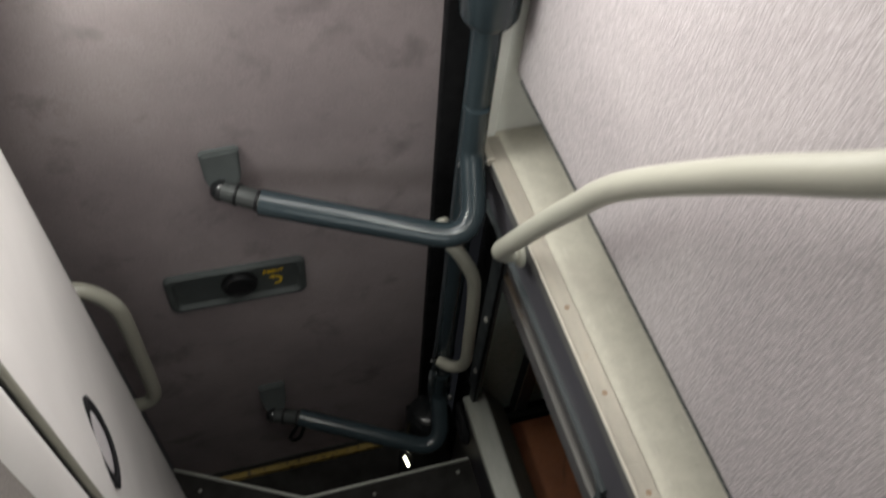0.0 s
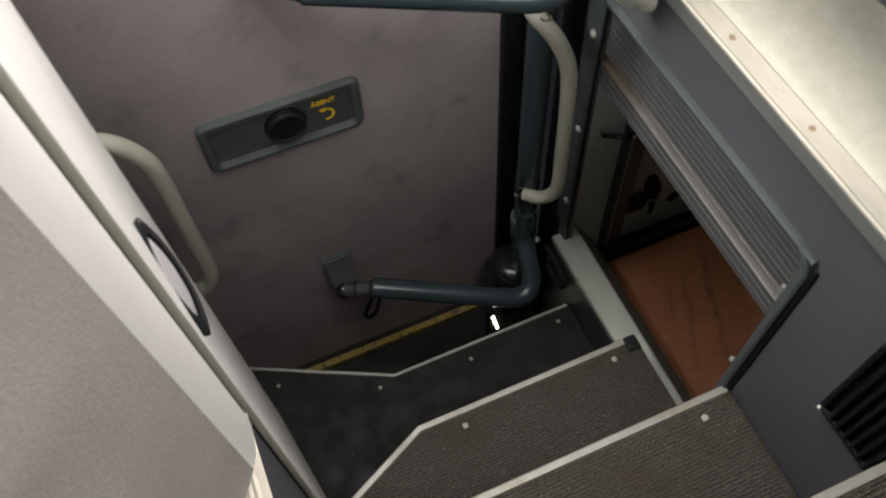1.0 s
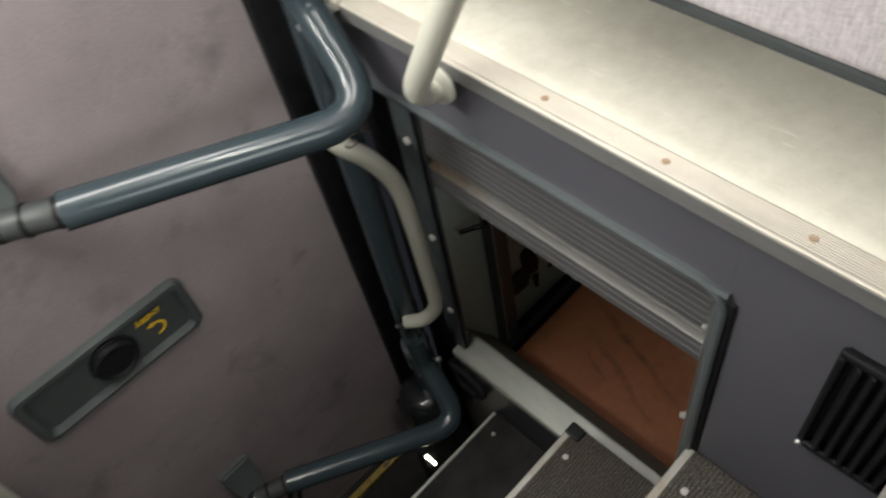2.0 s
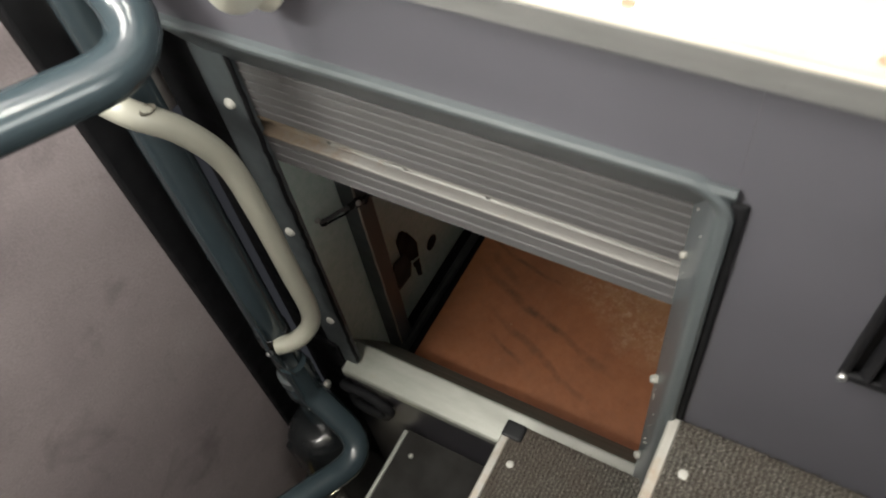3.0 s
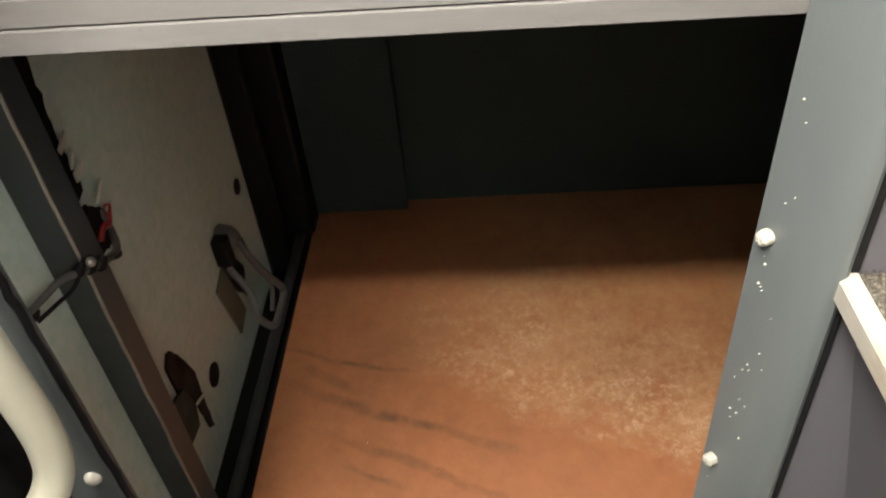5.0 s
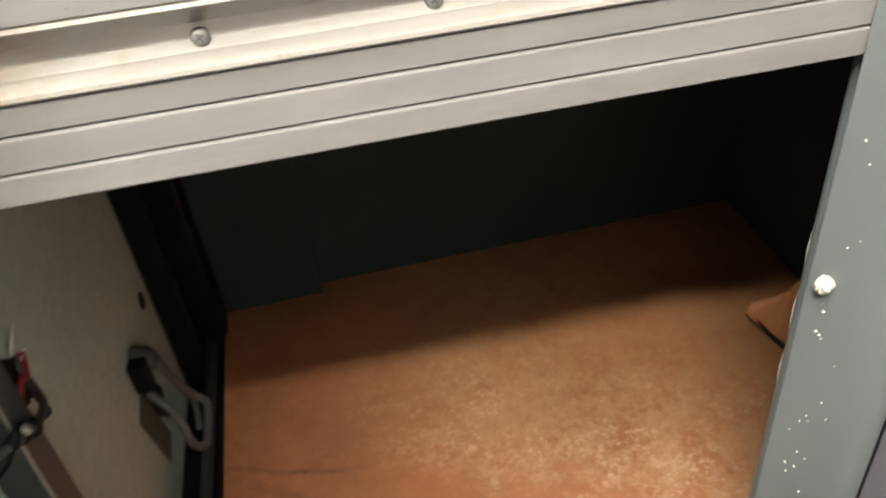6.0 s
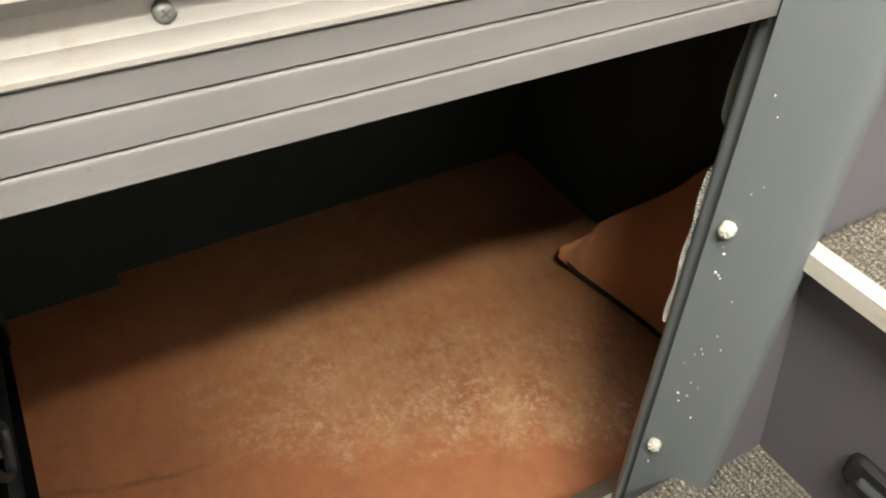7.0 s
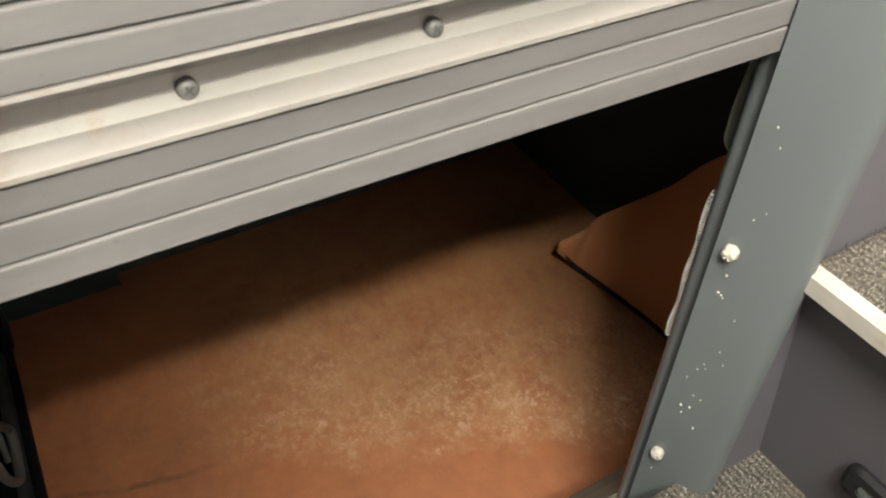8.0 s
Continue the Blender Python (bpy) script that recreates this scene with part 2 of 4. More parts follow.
def glow(name, colour, power):
    m = material(name, (0.9, 0.9, 0.85), 0.5)
    b = m.node_tree.nodes["Principled BSDF"]
    b.inputs["Emission Color"].default_value = (*colour, 1)
    b.inputs["Emission Strength"].default_value = power
    return m


DOOR_FELT = felt("door_felt", (0.200, 0.170, 0.176), (0.290, 0.250, 0.254), (0.092, 0.076, 0.080), 0.7)
GREY_FELT = felt("grey_felt", (0.25, 0.228, 0.22), (0.34, 0.312, 0.295), (0.20, 0.175, 0.155), 0.55)
WEAVE = woven("lilac_weave", (0.42, 0.385, 0.395), (0.56, 0.52, 0.525))
SLATE = smooth_panel("slate_laminate", (0.074, 0.072, 0.084), 0.5, 0.6)
SHADED_SLATE = smooth_panel("shaded_slate_laminate", (0.026, 0.024, 0.029), 0.5, 0.6)
STEEL_BLUE = painted("blue_grey_enamel", (0.025, 0.036, 0.042), 0.19)
FRAME_BLUE = smooth_panel("frame_enamel", (0.068, 0.078, 0.082), 0.30, 0.35)
POST_GREY = painted("post_enamel", (0.060, 0.068, 0.072), 0.5)
CREAM = smooth_panel("cream_coating", (0.40, 0.395, 0.335), 0.35, 0.5)
# same cream coating, darkened to take down strong light on the handles
CREAM_DIM = smooth_panel("dim_cream_coating", (0.285, 0.28, 0.235), 0.38, 0.8)
OFF_WHITE = smooth_panel("off_white_gloss", (0.71, 0.69, 0.675), 0.45, 0.7)
WHITE = painted("white_enamel", (0.78, 0.78, 0.74), 0.45)
CARPET = carpet()
RUST = rust_vinyl()
ZINC = zinc_sheet()
OLIVE = smooth_panel("olive_plate", (0.12, 0.115, 0.08), 0.6)
TORN = material("torn_bright_zinc", (0.80, 0.82, 0.76), 0.35, 0.3)
LEDGE = laminate()
ALU = alloy("worn_aluminium", (0.275, 0.28, 0.252), 0.45, (1, 0.06, 1), metal=0.35)
ALU_X = alloy("nosing_aluminium", (0.33, 0.318, 0.29), 0.45, (0.06, 1, 1), (0.24, 0.17, 0.11), 0.54, metal=0.3)
ALU_STRIP = alloy("edge_strip_aluminium", (0.52, 0.48, 0.41), 0.42, (1, 0.05, 1), (0.42, 0.32, 0.22), 0.6, metal=0.25)
SHUTTER = alloy("shutter_aluminium", (0.118, 0.114, 0.116), 0.62, (1, 0.05, 1), (0.34, 0.26, 0.18), 0.70, metal=0.25)
RAIL = rusty_rail(alloy("pull_rail_aluminium", (0.19, 0.182, 0.172), 0.45, (1, 0.05, 1), (0.22, 0.15, 0.08), 0.64, metal=0.3))
FRONT_GREY = alloy("front_aluminium", (0.15, 0.15, 0.145), 0.5, (1, 0.05, 1), metal=0.2)
FLASHING = alloy("flashing_sheet", (0.20, 0.215, 0.185), 0.55, (1, 0.06, 1), metal=0.2)
SILVER = alloy("bare_steel", (0.60, 0.60, 0.58), 0.3)
RUBBER = painted("black_rubber", (0.007, 0.007, 0.008), 0.75, spec=0.15)
GLASS = material("door_glass", (1, 1, 1), 0.0)
GLASS.node_tree.nodes["Principled BSDF"].inputs["Transmission Weight"].default_value = 1.0
GLOSS_BLACK = painted("black_enamel", (0.010, 0.011, 0.012), 0.22)
HEAD_BROWN = painted("browned_screw", (0.30, 0.21, 0.14), 0.5)
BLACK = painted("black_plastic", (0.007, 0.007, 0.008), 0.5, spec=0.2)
PLATE = painted("grey_plastic", (0.050, 0.057, 0.057), 0.75, spec=0.3)
SLEEVE = painted("dark_sleeve_plastic", (0.024, 0.027, 0.027), 0.62)
# white cap paint, darkened for the bolts that face the lamps
BOLT_CREAM = painted("cream_bolt_paint", (0.235, 0.23, 0.205), 0.75)
RAIL_SCREW = painted("dull_rail_screw", (0.070, 0.069, 0.068), 0.45)
PULL_GREY = smooth_panel("lilac_grey_insert", (0.25, 0.235, 0.245), 0.5)
# screw hollow in the handle, much darker than the bar
HOLLOW = painted("dark_hollow", (0.060, 0.055, 0.042), 0.8)
TAB_GREY = smooth_panel("finger_tab_enamel", (0.23, 0.265, 0.225), 0.45, 0.4)
COIL_WHITE = painted("coil_white", (0.42, 0.42, 0.39), 0.6)
SCREW_WHITE = painted("white_cap", (0.36, 0.352, 0.322), 0.7)
YELLOW = painted("yellow_paint", (0.20, 0.135, 0.025), 0.7, (0.05, 0.035, 0.015), 0.56)
LETTER = painted("yellow_print", (0.80, 0.52, 0.02), 0.6)
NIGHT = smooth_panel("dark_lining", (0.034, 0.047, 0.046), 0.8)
DARK_TREAD = painted("dark_step_vinyl", (0.0105, 0.0095, 0.0085), 0.7, (0.09, 0.085, 0.08), 0.7, spec=0.2)
RED = painted("red_plastic", (0.35, 0.02, 0.025), 0.4)
WIRE = painted("grey_cable", (0.10, 0.10, 0.10), 0.5)
BROWN = smooth_panel("brown_vinyl", (0.36, 0.155, 0.07), 0.6)
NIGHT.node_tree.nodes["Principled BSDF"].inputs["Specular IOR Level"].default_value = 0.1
CEILING = smooth_panel("ceiling_lining", (0.55, 0.53, 0.51), 0.8)
TUBE_GLOW = glow("tube_light", (1.0, 0.93, 0.82), 4.0)
SLIT_GLOW = glow("step_lamp_glow", (1.0, 0.95, 0.70), 22.0)


# ---- mesh helpers ----
def part(name, bm, mat, parent=None, label="", smooth=None):
    """Links a bmesh as one mesh object under a thing or a part."""
    me = bpy.data.meshes.new(name)
    bm.normal_update()
    if smooth:
        for f in bm.faces:
            f.smooth = True
        for e in bm.edges:
            if len(e.link_faces) == 2 and e.calc_face_angle(0) > radians(smooth):
                e.smooth = False
    bm.to_mesh(me)
    bm.free()
    me.materials.append(mat)
    ob = new(name, me)
    if parent:
        ob.parent = parent
    if label:
        tagged(ob, label)
    return ob


def thing(name, label, category, group="", kind="", at=(0, 0, 0)):
    ob = new(name)
    ob.empty_display_size = 0.05
    ob.location = at
    return tagged(ob, label, category, group, kind)


def box(x0, x1, y0, y1, z0, z1, bevel=0.0, bm=None, seg=2):
    bm = bm or bmesh.new()
    r = bmesh.ops.create_cube(bm, size=1)
    bmesh.ops.scale(bm, vec=(x1 - x0, y1 - y0, z1 - z0), verts=r["verts"])
    bmesh.ops.translate(bm, vec=((x0 + x1) / 2, (y0 + y1) / 2, (z0 + z1) / 2), verts=r["verts"])
    if bevel:
        es = list({e for v in r["verts"] for e in v.link_edges})
        bmesh.ops.bevel(bm, geom=es, offset=bevel, segments=seg, affect="EDGES", profile=0.5)
    return bm


def prism(points, axis, a, b, bm=None, bevel=0.0):
    """A closed outline of two-number points, drawn along an axis from a to b."""
    bm = bm or bmesh.new()

    def at(p, h):
        return {"x": (h, p[0], p[1]), "y": (p[0], h, p[1]), "z": (p[0], p[1], h)}[axis]
    lo = [bm.verts.new(at(p, a)) for p in points]
    hi = [bm.verts.new(at(p, b)) for p in points]
    n = len(points)
    fs = [bm.faces.new(lo), bm.faces.new(list(reversed(hi)))]
    for i in range(n):
        fs.append(bm.faces.new((lo[i], hi[i], hi[(i + 1) % n], lo[(i + 1) % n])))
    bmesh.ops.recalc_face_normals(bm, faces=fs)
    if bevel:
        es = list({e for f in fs for e in f.edges})
        bmesh.ops.bevel(bm, geom=es, offset=bevel, segments=2, affect="EDGES", profile=0.5)
    return bm


def rounded(points, radius, steps=7):
    """A polyline with its corners rounded."""
    pts = [Vector(p) for p in points]
    out = [pts[0]]
    for i in range(1, len(pts) - 1):
        p, a, b = pts[i], pts[i - 1], pts[i + 1]
        r = radius[i - 1] if isinstance(radius, (list, tuple)) else radius
        u, v = (a - p).normalized(), (b - p).normalized()
        d = min(r / max(1e-4, math.tan(u.angle(v) / 2)), (a - p).length * 0.48, (b - p).length * 0.48)
        s, e = p + u * d, p + v * d
        for k in range(steps + 1):
            w = k / steps
            out.append((1 - w) ** 2 * s + 2 * w * (1 - w) * p + w * w * e)
    out.append(pts[-1])
    return out


def sweep(path, outline, bm=None, closed=True, caps=True, up=None):
    """Draws an outline (two-number points) along a path, turning with it."""
    bm = bm or bmesh.new()
    n = len(path)
    rings, side = [], None
    for i, p in enumerate(path):
        d = (path[min(i + 1, n - 1)] - path[max(i - 1, 0)]).normalized()
        if side is None:
            ref = Vector(up) if up else (Vector((0, 0, 1)) if abs(d.z) < 0.9 else Vector((1, 0, 0)))
            side = ref.cross(d).normalized()
        side = (side - d * side.dot(d)).normalized()
        top = d.cross(side)
        rings.append([bm.verts.new(p + side * a + top * b) for a, b in outline])
    m = len(outline)
    fs = []
    for r0, r1 in zip(rings, rings[1:]):
        for k in range(m if closed else m - 1):
            fs.append(bm.faces.new((r0[k], r0[(k + 1) % m], r1[(k + 1) % m], r1[k])))
    if caps and closed:
        fs += [bm.faces.new(list(reversed(rings[0]))), bm.faces.new(rings[-1])]
    bmesh.ops.recalc_face_normals(bm, faces=fs)
    return bm


def flowing(points, steps=8):
    """A smooth curve through the points."""
    p = [Vector(q) for q in points]
    p = [p[0] * 2 - p[1]] + p + [p[-1] * 2 - p[-2]]
    out = []
    for a, b, c, d in zip(p, p[1:], p[2:], p[3:]):
        for k in range(steps):
            t = k / steps
            out.append(0.5 * (2 * b + (c - a) * t + (2 * a - 5 * b + 4 * c - d) * t * t + (3 * b - a - 3 * c + d) * t ** 3))
    return out + [p[-2]]


def circle(r, n=16, flat=1.0):
    return [(r * math.cos(2 * math.pi * k / n), r * flat * math.sin(2 * math.pi * k / n)) for k in range(n)]


def tube(points, r, corner=0.03, n=16, bm=None, flat=1.0):
    return sweep(rounded(points, corner), circle(r, n, flat), bm)


def lathe(profile, centre, axis, n=24, bm=None):
    """Turns a profile of (radius, height) round an axis through a centre."""
    bm = bm or bmesh.new()
    q = Vector((0, 0, 1)).rotation_difference(Vector(axis)).to_matrix()
    c = Vector(centre)
    rings = [[bm.verts.new(c + q @ Vector((r * math.cos(2 * math.pi * k / n), r * math.sin(2 * math.pi * k / n), h)))
              for k in range(n)] for r, h in profile]
    fs = []
    for a, b in zip(rings, rings[1:]):
        for k in range(n):
            fs.append(bm.faces.new((a[k], a[(k + 1) % n], b[(k + 1) % n], b[k])))
    fs += [bm.faces.new(list(reversed(rings[0]))), bm.faces.new(rings[-1])]
    bmesh.ops.recalc_face_normals(bm, faces=fs)
    return bm


def dome(name, at, axis, r, h, mat, parent, n=14, label=""):
    prof = [(r, 0), (r * 0.98, h * 0.35), (r * 0.75, h * 0.8), (r * 0.35, h), (r * 0.05, h)]
    return part(name, lathe(prof, at, axis, n), mat, parent, label, 50)


def cross_screw(at, axis, r, parent, mat=None):
    """A pan-head screw with a recess."""
    prof = [(r, -0.001), (r, r * 0.35), (r * 0.8, r * 0.75), (r * 0.42, r * 0.85), (r * 0.05, r * 0.86)]
    screw = part("screw", lathe(prof, at, axis, 14), mat or SILVER, parent, "", 50)
    q = Vector((0, 0, 1)).rotation_difference(Vector(axis)).to_matrix().to_4x4()
    bm = box(-r * 0.5, r * 0.5, -r * 0.1, r * 0.1, r * 0.6, r * 0.92)
    box(-r * 0.1, r * 0.1, -r * 0.5, r * 0.5, r * 0.6, r * 0.915, bm=bm)
    part("cross_recess", turned(bm, Matrix.Translation(at) @ q @ pose(0, 0, 0, 0, 0, 31)), SLEEVE, screw, "dark cross recess")
    return screw


def turned(bm, m):
    bmesh.ops.transform(bm, matrix=m, verts=bm.verts)
    return bm


# ---- measures of the stairwell ----
Z_FLOOR, Z_AISLE, Z_UPPER, Z_MIDDLE, Z_LOWER, Z_ENTRY = 0.740, 0.490, 0.226, -0.034, -0.306, -0.600
Y_FLOOR, Y_AISLE, Y_UPPER, Y_MIDDLE, Y_LOWER = -0.610, -0.398, -0.188, 0.030, 0.258
X_PANEL, X_LEFT = -0.022, -0.664
Z_BED = -0.406


def door_y(z):
    """The door leans in towards its top."""
    return 0.494 - 0.030 * z


# ---- setting ----
def shell():
    bm = box(-2.4, 0.9, -2.0, Y_FLOOR - 0.02, Z_FLOOR - 0.05, Z_FLOOR)
    box(-2.4, -0.665, Y_FLOOR - 0.0199, -0.149, Z_FLOOR - 0.05, Z_FLOOR, bm=bm)
    tagged(part("floor", bm, CARPET), "dark ribbed carpet on the coach aisle floor", "floor", kind="structure")
    bm = box(-2.45, 2.45, -2.05, 0.62, 2.42, 2.47)
    tagged(part("ceiling", bm, CEILING), "pale lining of the coach ceiling", "ceiling", kind="structure")
    for x0, x1, z0, z1 in ((-2.45, -1.30, 0.4, 2.42), (-0.14, 2.45, 0.4, 2.42), (-1.2999, -0.1401, 0.4, 0.95), (-1.2999, -0.1401, 1.81, 2.42)):
        tagged(part("wall_south", box(x0, x1, -2.05, -2.0, z0, z1), GREY_FELT), "grey felt side wall of the coach", "wall", kind="structure")
    # unseen window, added as the opening for the fill lamp
    win = thing("fill_window", "wide unseen window added across the aisle", "window", kind="structure")
    for x0, x1, z0, z1 in ((-1.33, -0.11, 0.92, 0.96), (-1.33, -0.11, 1.80, 1.84), (-1.33, -1.29, 0.9601, 1.7999), (-0.15, -0.11, 0.9601, 1.7999)):
        part("window_frame", box(x0, x1, -2.0, -1.985, z0, z1, 0.004), RUBBER, win, "black rubber frame")
    bm = box(-2.45, -2.4, -2.0, 0.6, -0.8, 2.42)
    tagged(part("wall_west", bm, GREY_FELT), "grey felt end wall of the coach", "wall", kind="structure")
    bm = box(2.4, 2.45, -2.0, 0.6, 0.4, 2.42)
    tagged(part("wall_east", bm, GREY_FELT), "grey felt end wall of the coach", "wall", kind="structure")
    bm = box(-2.4, -0.96, 0.50, 0.60, -0.8, 2.42)
    box(-0.96, -0.06, 0.36, 0.60, 2.20, 2.42, bm=bm)
    box(-0.06, 2.4, 0.50, 0.60, 0.4, 2.42, bm=bm)
    tagged(part("wall_north", bm, GREY_FELT), "grey felt side wall round the coach door", "wall", kind="structure")
    bm = box(-1.0, 0.0, 0.05, 0.62, -0.85, Z_ENTRY)
    tagged(part("entry_floor", bm, DARK_TREAD), "glossy black vinyl floor at the coach door", "floor", kind="structure")
    bm = box(-2.4, -0.80, -0.148, 0.5, -0.85, Z_FLOOR - 0.051)
    tagged(part("wall_step_side", bm, SLATE), "slate side wall of the stairwell", "wall", kind="structure")
    # ceiling strips
    for (x, y, z), _ in STRIPS:
        th = thing("ceiling_light", "long white strip light on the ceiling", "lamp", "ceiling lights", at=(x, y, z))
        part("housing", box(-0.11, 0.11, -0.49, 0.49, 0.0, 0.058, 0.008), WHITE, th)
        part("diffuser", box(-0.08, 0.08, -0.46, 0.46, -0.012, -0.002, 0.004), TUBE_GLOW, th, "glowing white diffuser")


shell()


def side_panel():
    """The wall beside the stairs, with the way into the bunk."""
    th = thing("wall_panel", "slate laminate wall beside the stairs with a bunk opening", "wall", kind="structure")
    bm = box(X_PANEL, 0.03, -1.6, -0.184, -0.7, 0.7205, 0.0)
    part("panel", bm, SLATE, th)
    part("panel", box(X_PANEL, 0.012, -0.1839, 0.45, 0.603, 0.7205), SLATE, th)
    # panel below the sill: its shade is put in as darker slate
    part("panel", box(-0.0050, 0.0280, -0.1839, 0.3720, -0.7, -0.160), SHADED_SLATE, th)
    part("end_strip", box(0.0060, 0.0300, 0.3725, 0.45, -0.7, -0.100, 0.003), RUBBER, th, "black end strip")
    # shadow gap beside the frame, put in as a black strip
    part("gap_strip", box(-0.026, 0.02, -0.1965, -0.183, -0.04, 0.602, 0.003), RUBBER, th, "black strip in place of the gap")
    return th


side_panel()


def ledge():
    th = thing("ledge", "grey-green laminate ledge with an aluminium edge strip", "ledge")
    part("top", box(-0.030, 0.80, -1.6, 0.445, 0.721, 0.742), LEDGE, th)
    z = 0.7455
    edge = [(-0.0362, 0.7425), (-0.004, 0.7425), (-0.004, z - 0.0008)]
    # fine grooves along the strip
    for k in range(9):
        x = -0.0055 - k * 0.0028
        edge += [(x, z), (x - 0.0012, z), (x - 0.0017, z - 0.0004), (x - 0.0023, z - 0.0004)]
    edge += [(-0.0335, z), (-0.0362, z - 0.001)]
    strip = part("edge_strip", prism(edge, "y", -1.6, 0.43), ALU_STRIP, th, "scuffed grooved aluminium edge strip")
    part("front_face", box(-0.0368, -0.0305, -1.6, 0.43, 0.721, 0.7424, 0.0012), FRONT_GREY, th, "dull grey front face")
    for k in range(11):
        y = 0.204 - 0.148 * k
        prof = [(0.0042, -0.001), (0.0042, 0.0004), (0.0036, 0.0008), (0.0018, 0.0003), (0.0003, 0.0003)]
        part("screw", lathe(prof, (-0.018, y, z), (0, 0, 1), 14), HEAD_BROWN, strip, "browned countersunk screw")
    part("end_lip", box(-0.044, -0.03, 0.37, 0.44, 0.735, 0.752, 0.004), ALU_STRIP, th, "brown-stained end lip")


ledge()


def fabric_screen():
    """The upholstered screen that hangs over the ledge."""
    th = thing("fabric_screen", "lilac woven fabric screen above the ledge", "partition")
    bm = box(-0.004, 0.05, -1.6, 0.412, 0.905, 2.41, 0.014, seg=3)
    part("screen", bm, WEAVE, th, "", 40)
    part("bottom_rail", box(0.002, 0.040, -1.58, 0.40, 0.893, 0.907, 0.004), PLATE, th, "dark lower rail")
    for y in (-1.2, -0.6):
        part("bracket", box(0.015, 0.035, y - 0.02, y + 0.02, 0.742, 0.895, 0.003), BLACK, th)


fabric_screen()


def end_pillar():
    th = thing("window_pillar", "white enamelled pillar at the end of the ledge", "pillar")
    part("panel", box(-0.06, 0.55, 0.447, 0.49, 0.60, 2.42, 0.003), WHITE, th)
    part("post", box(-0.072, -0.046, 0.392, 0.447, 0.745, 2.42, 0.005), WHITE, th)
    part("flange", box(-0.046, -0.010, 0.430, 0.4465, 0.745, 2.42, 0.003), WHITE, th)


end_pillar()


def carpet_sheet(x0, x1, back, front_of, z, rib=0.0060, height=0.0010):
    """A ribbed carpet, its ribs running along the step."""
    cell, wide = rib / 4, 0.0045
    n, rows = int((x1 - x0) / wide), int((front_of((x0 + x1) / 2) - back) / cell) + 1
    rnd = random.Random(7)
    verts, faces = [], []
    for i in range(n + 1):
        x = x0 + (x1 - x0) * i / n
        f = front_of(x)
        for j in range(rows + 1):
            y = min(back + j * cell, f)
            c = max(0.0, math.cos(2 * math.pi * y / rib))
            verts.append((x, y, z + height * c + rnd.uniform(-0.0007, 0.0007)))
    for i in range(n):
        for j in range(rows):
            a = i * (rows + 1) + j
            faces.append((a, a + rows + 1, a + rows + 2, a + 1))
    me = bpy.data.meshes.new("carpet")
    me.from_pydata(verts, [], faces)
    bm = bmesh.new()
    bm.from_mesh(me)
    bpy.data.meshes.remove(me)
    bmesh.ops.remove_doubles(bm, verts=bm.verts, dist=0.00005)
    bmesh.ops.recalc_face_normals(bm, faces=bm.faces)
    return bm


def fray(x, y0, y1, z, seed):
    """Loose fibres along a cut carpet edge."""
    rnd, bm = random.Random(seed), bmesh.new()
    for _ in range(int((y1 - y0) / 0.0011)):
        p = Vector((x + rnd.uniform(-0.004, 0.002), rnd.uniform(y0, y1), z))
        way = [p]
        d = Vector((rnd.uniform(-0.2, 1.0), rnd.uniform(-0.8, 0.8), rnd.uniform(0.3, 1.2))).normalized()
        for k in range(3):
            p = p + d * rnd.uniform(0.0009, 0.0017)
            d = (d + Vector((rnd.uniform(-0.5, 0.5), rnd.uniform(-0.5, 0.5), rnd.uniform(-0.7, 0.1)))).normalized()
            way.append(p)
        sweep(way, circle(rnd.uniform(0.00012, 0.00028), 3), bm)
    return bm


def nosing(path, z, width=0.0078, drop=0.012):
    """An aluminium angle along the front edge of a step."""
    out = [(0.0, 0.0), (width, 0.0), (width, 0.0022), (width * 0.8, 0.004), (-0.003, 0.0042), (-0.005, 0.0018),
           (-0.005, -drop), (0.0, -drop)]
    bm = bmesh.new()
    pts = [Vector((x, y)) for x, y in path]
    rings = []
    for i, p in enumerate(pts):
        d0 = (p - pts[i - 1]).normalized() if i else (pts[1] - p).normalized()
        d1 = (pts[i + 1] - p).normalized() if i + 1 < len(pts) else d0
        n0, n1 = Vector((d0.y, -d0.x)), Vector((d1.y, -d1.x))
        m = (n0 + n1).normalized()
        m = m / max(0.3, m.dot(n0))
        rings.append([bm.verts.new((p.x - m.x * a, p.y - m.y * a, z + b)) for a, b in out])
    k = len(out)
    for r0, r1 in zip(rings, rings[1:]):
        for j in range(k):
            bm.faces.new((r0[j], r0[(j + 1) % k], r1[(j + 1) % k], r1[j]))
    bm.faces.new(rings[0]), bm.faces.new(list(reversed(rings[-1])))
    bmesh.ops.recalc_face_normals(bm, faces=bm.faces)
    return bm


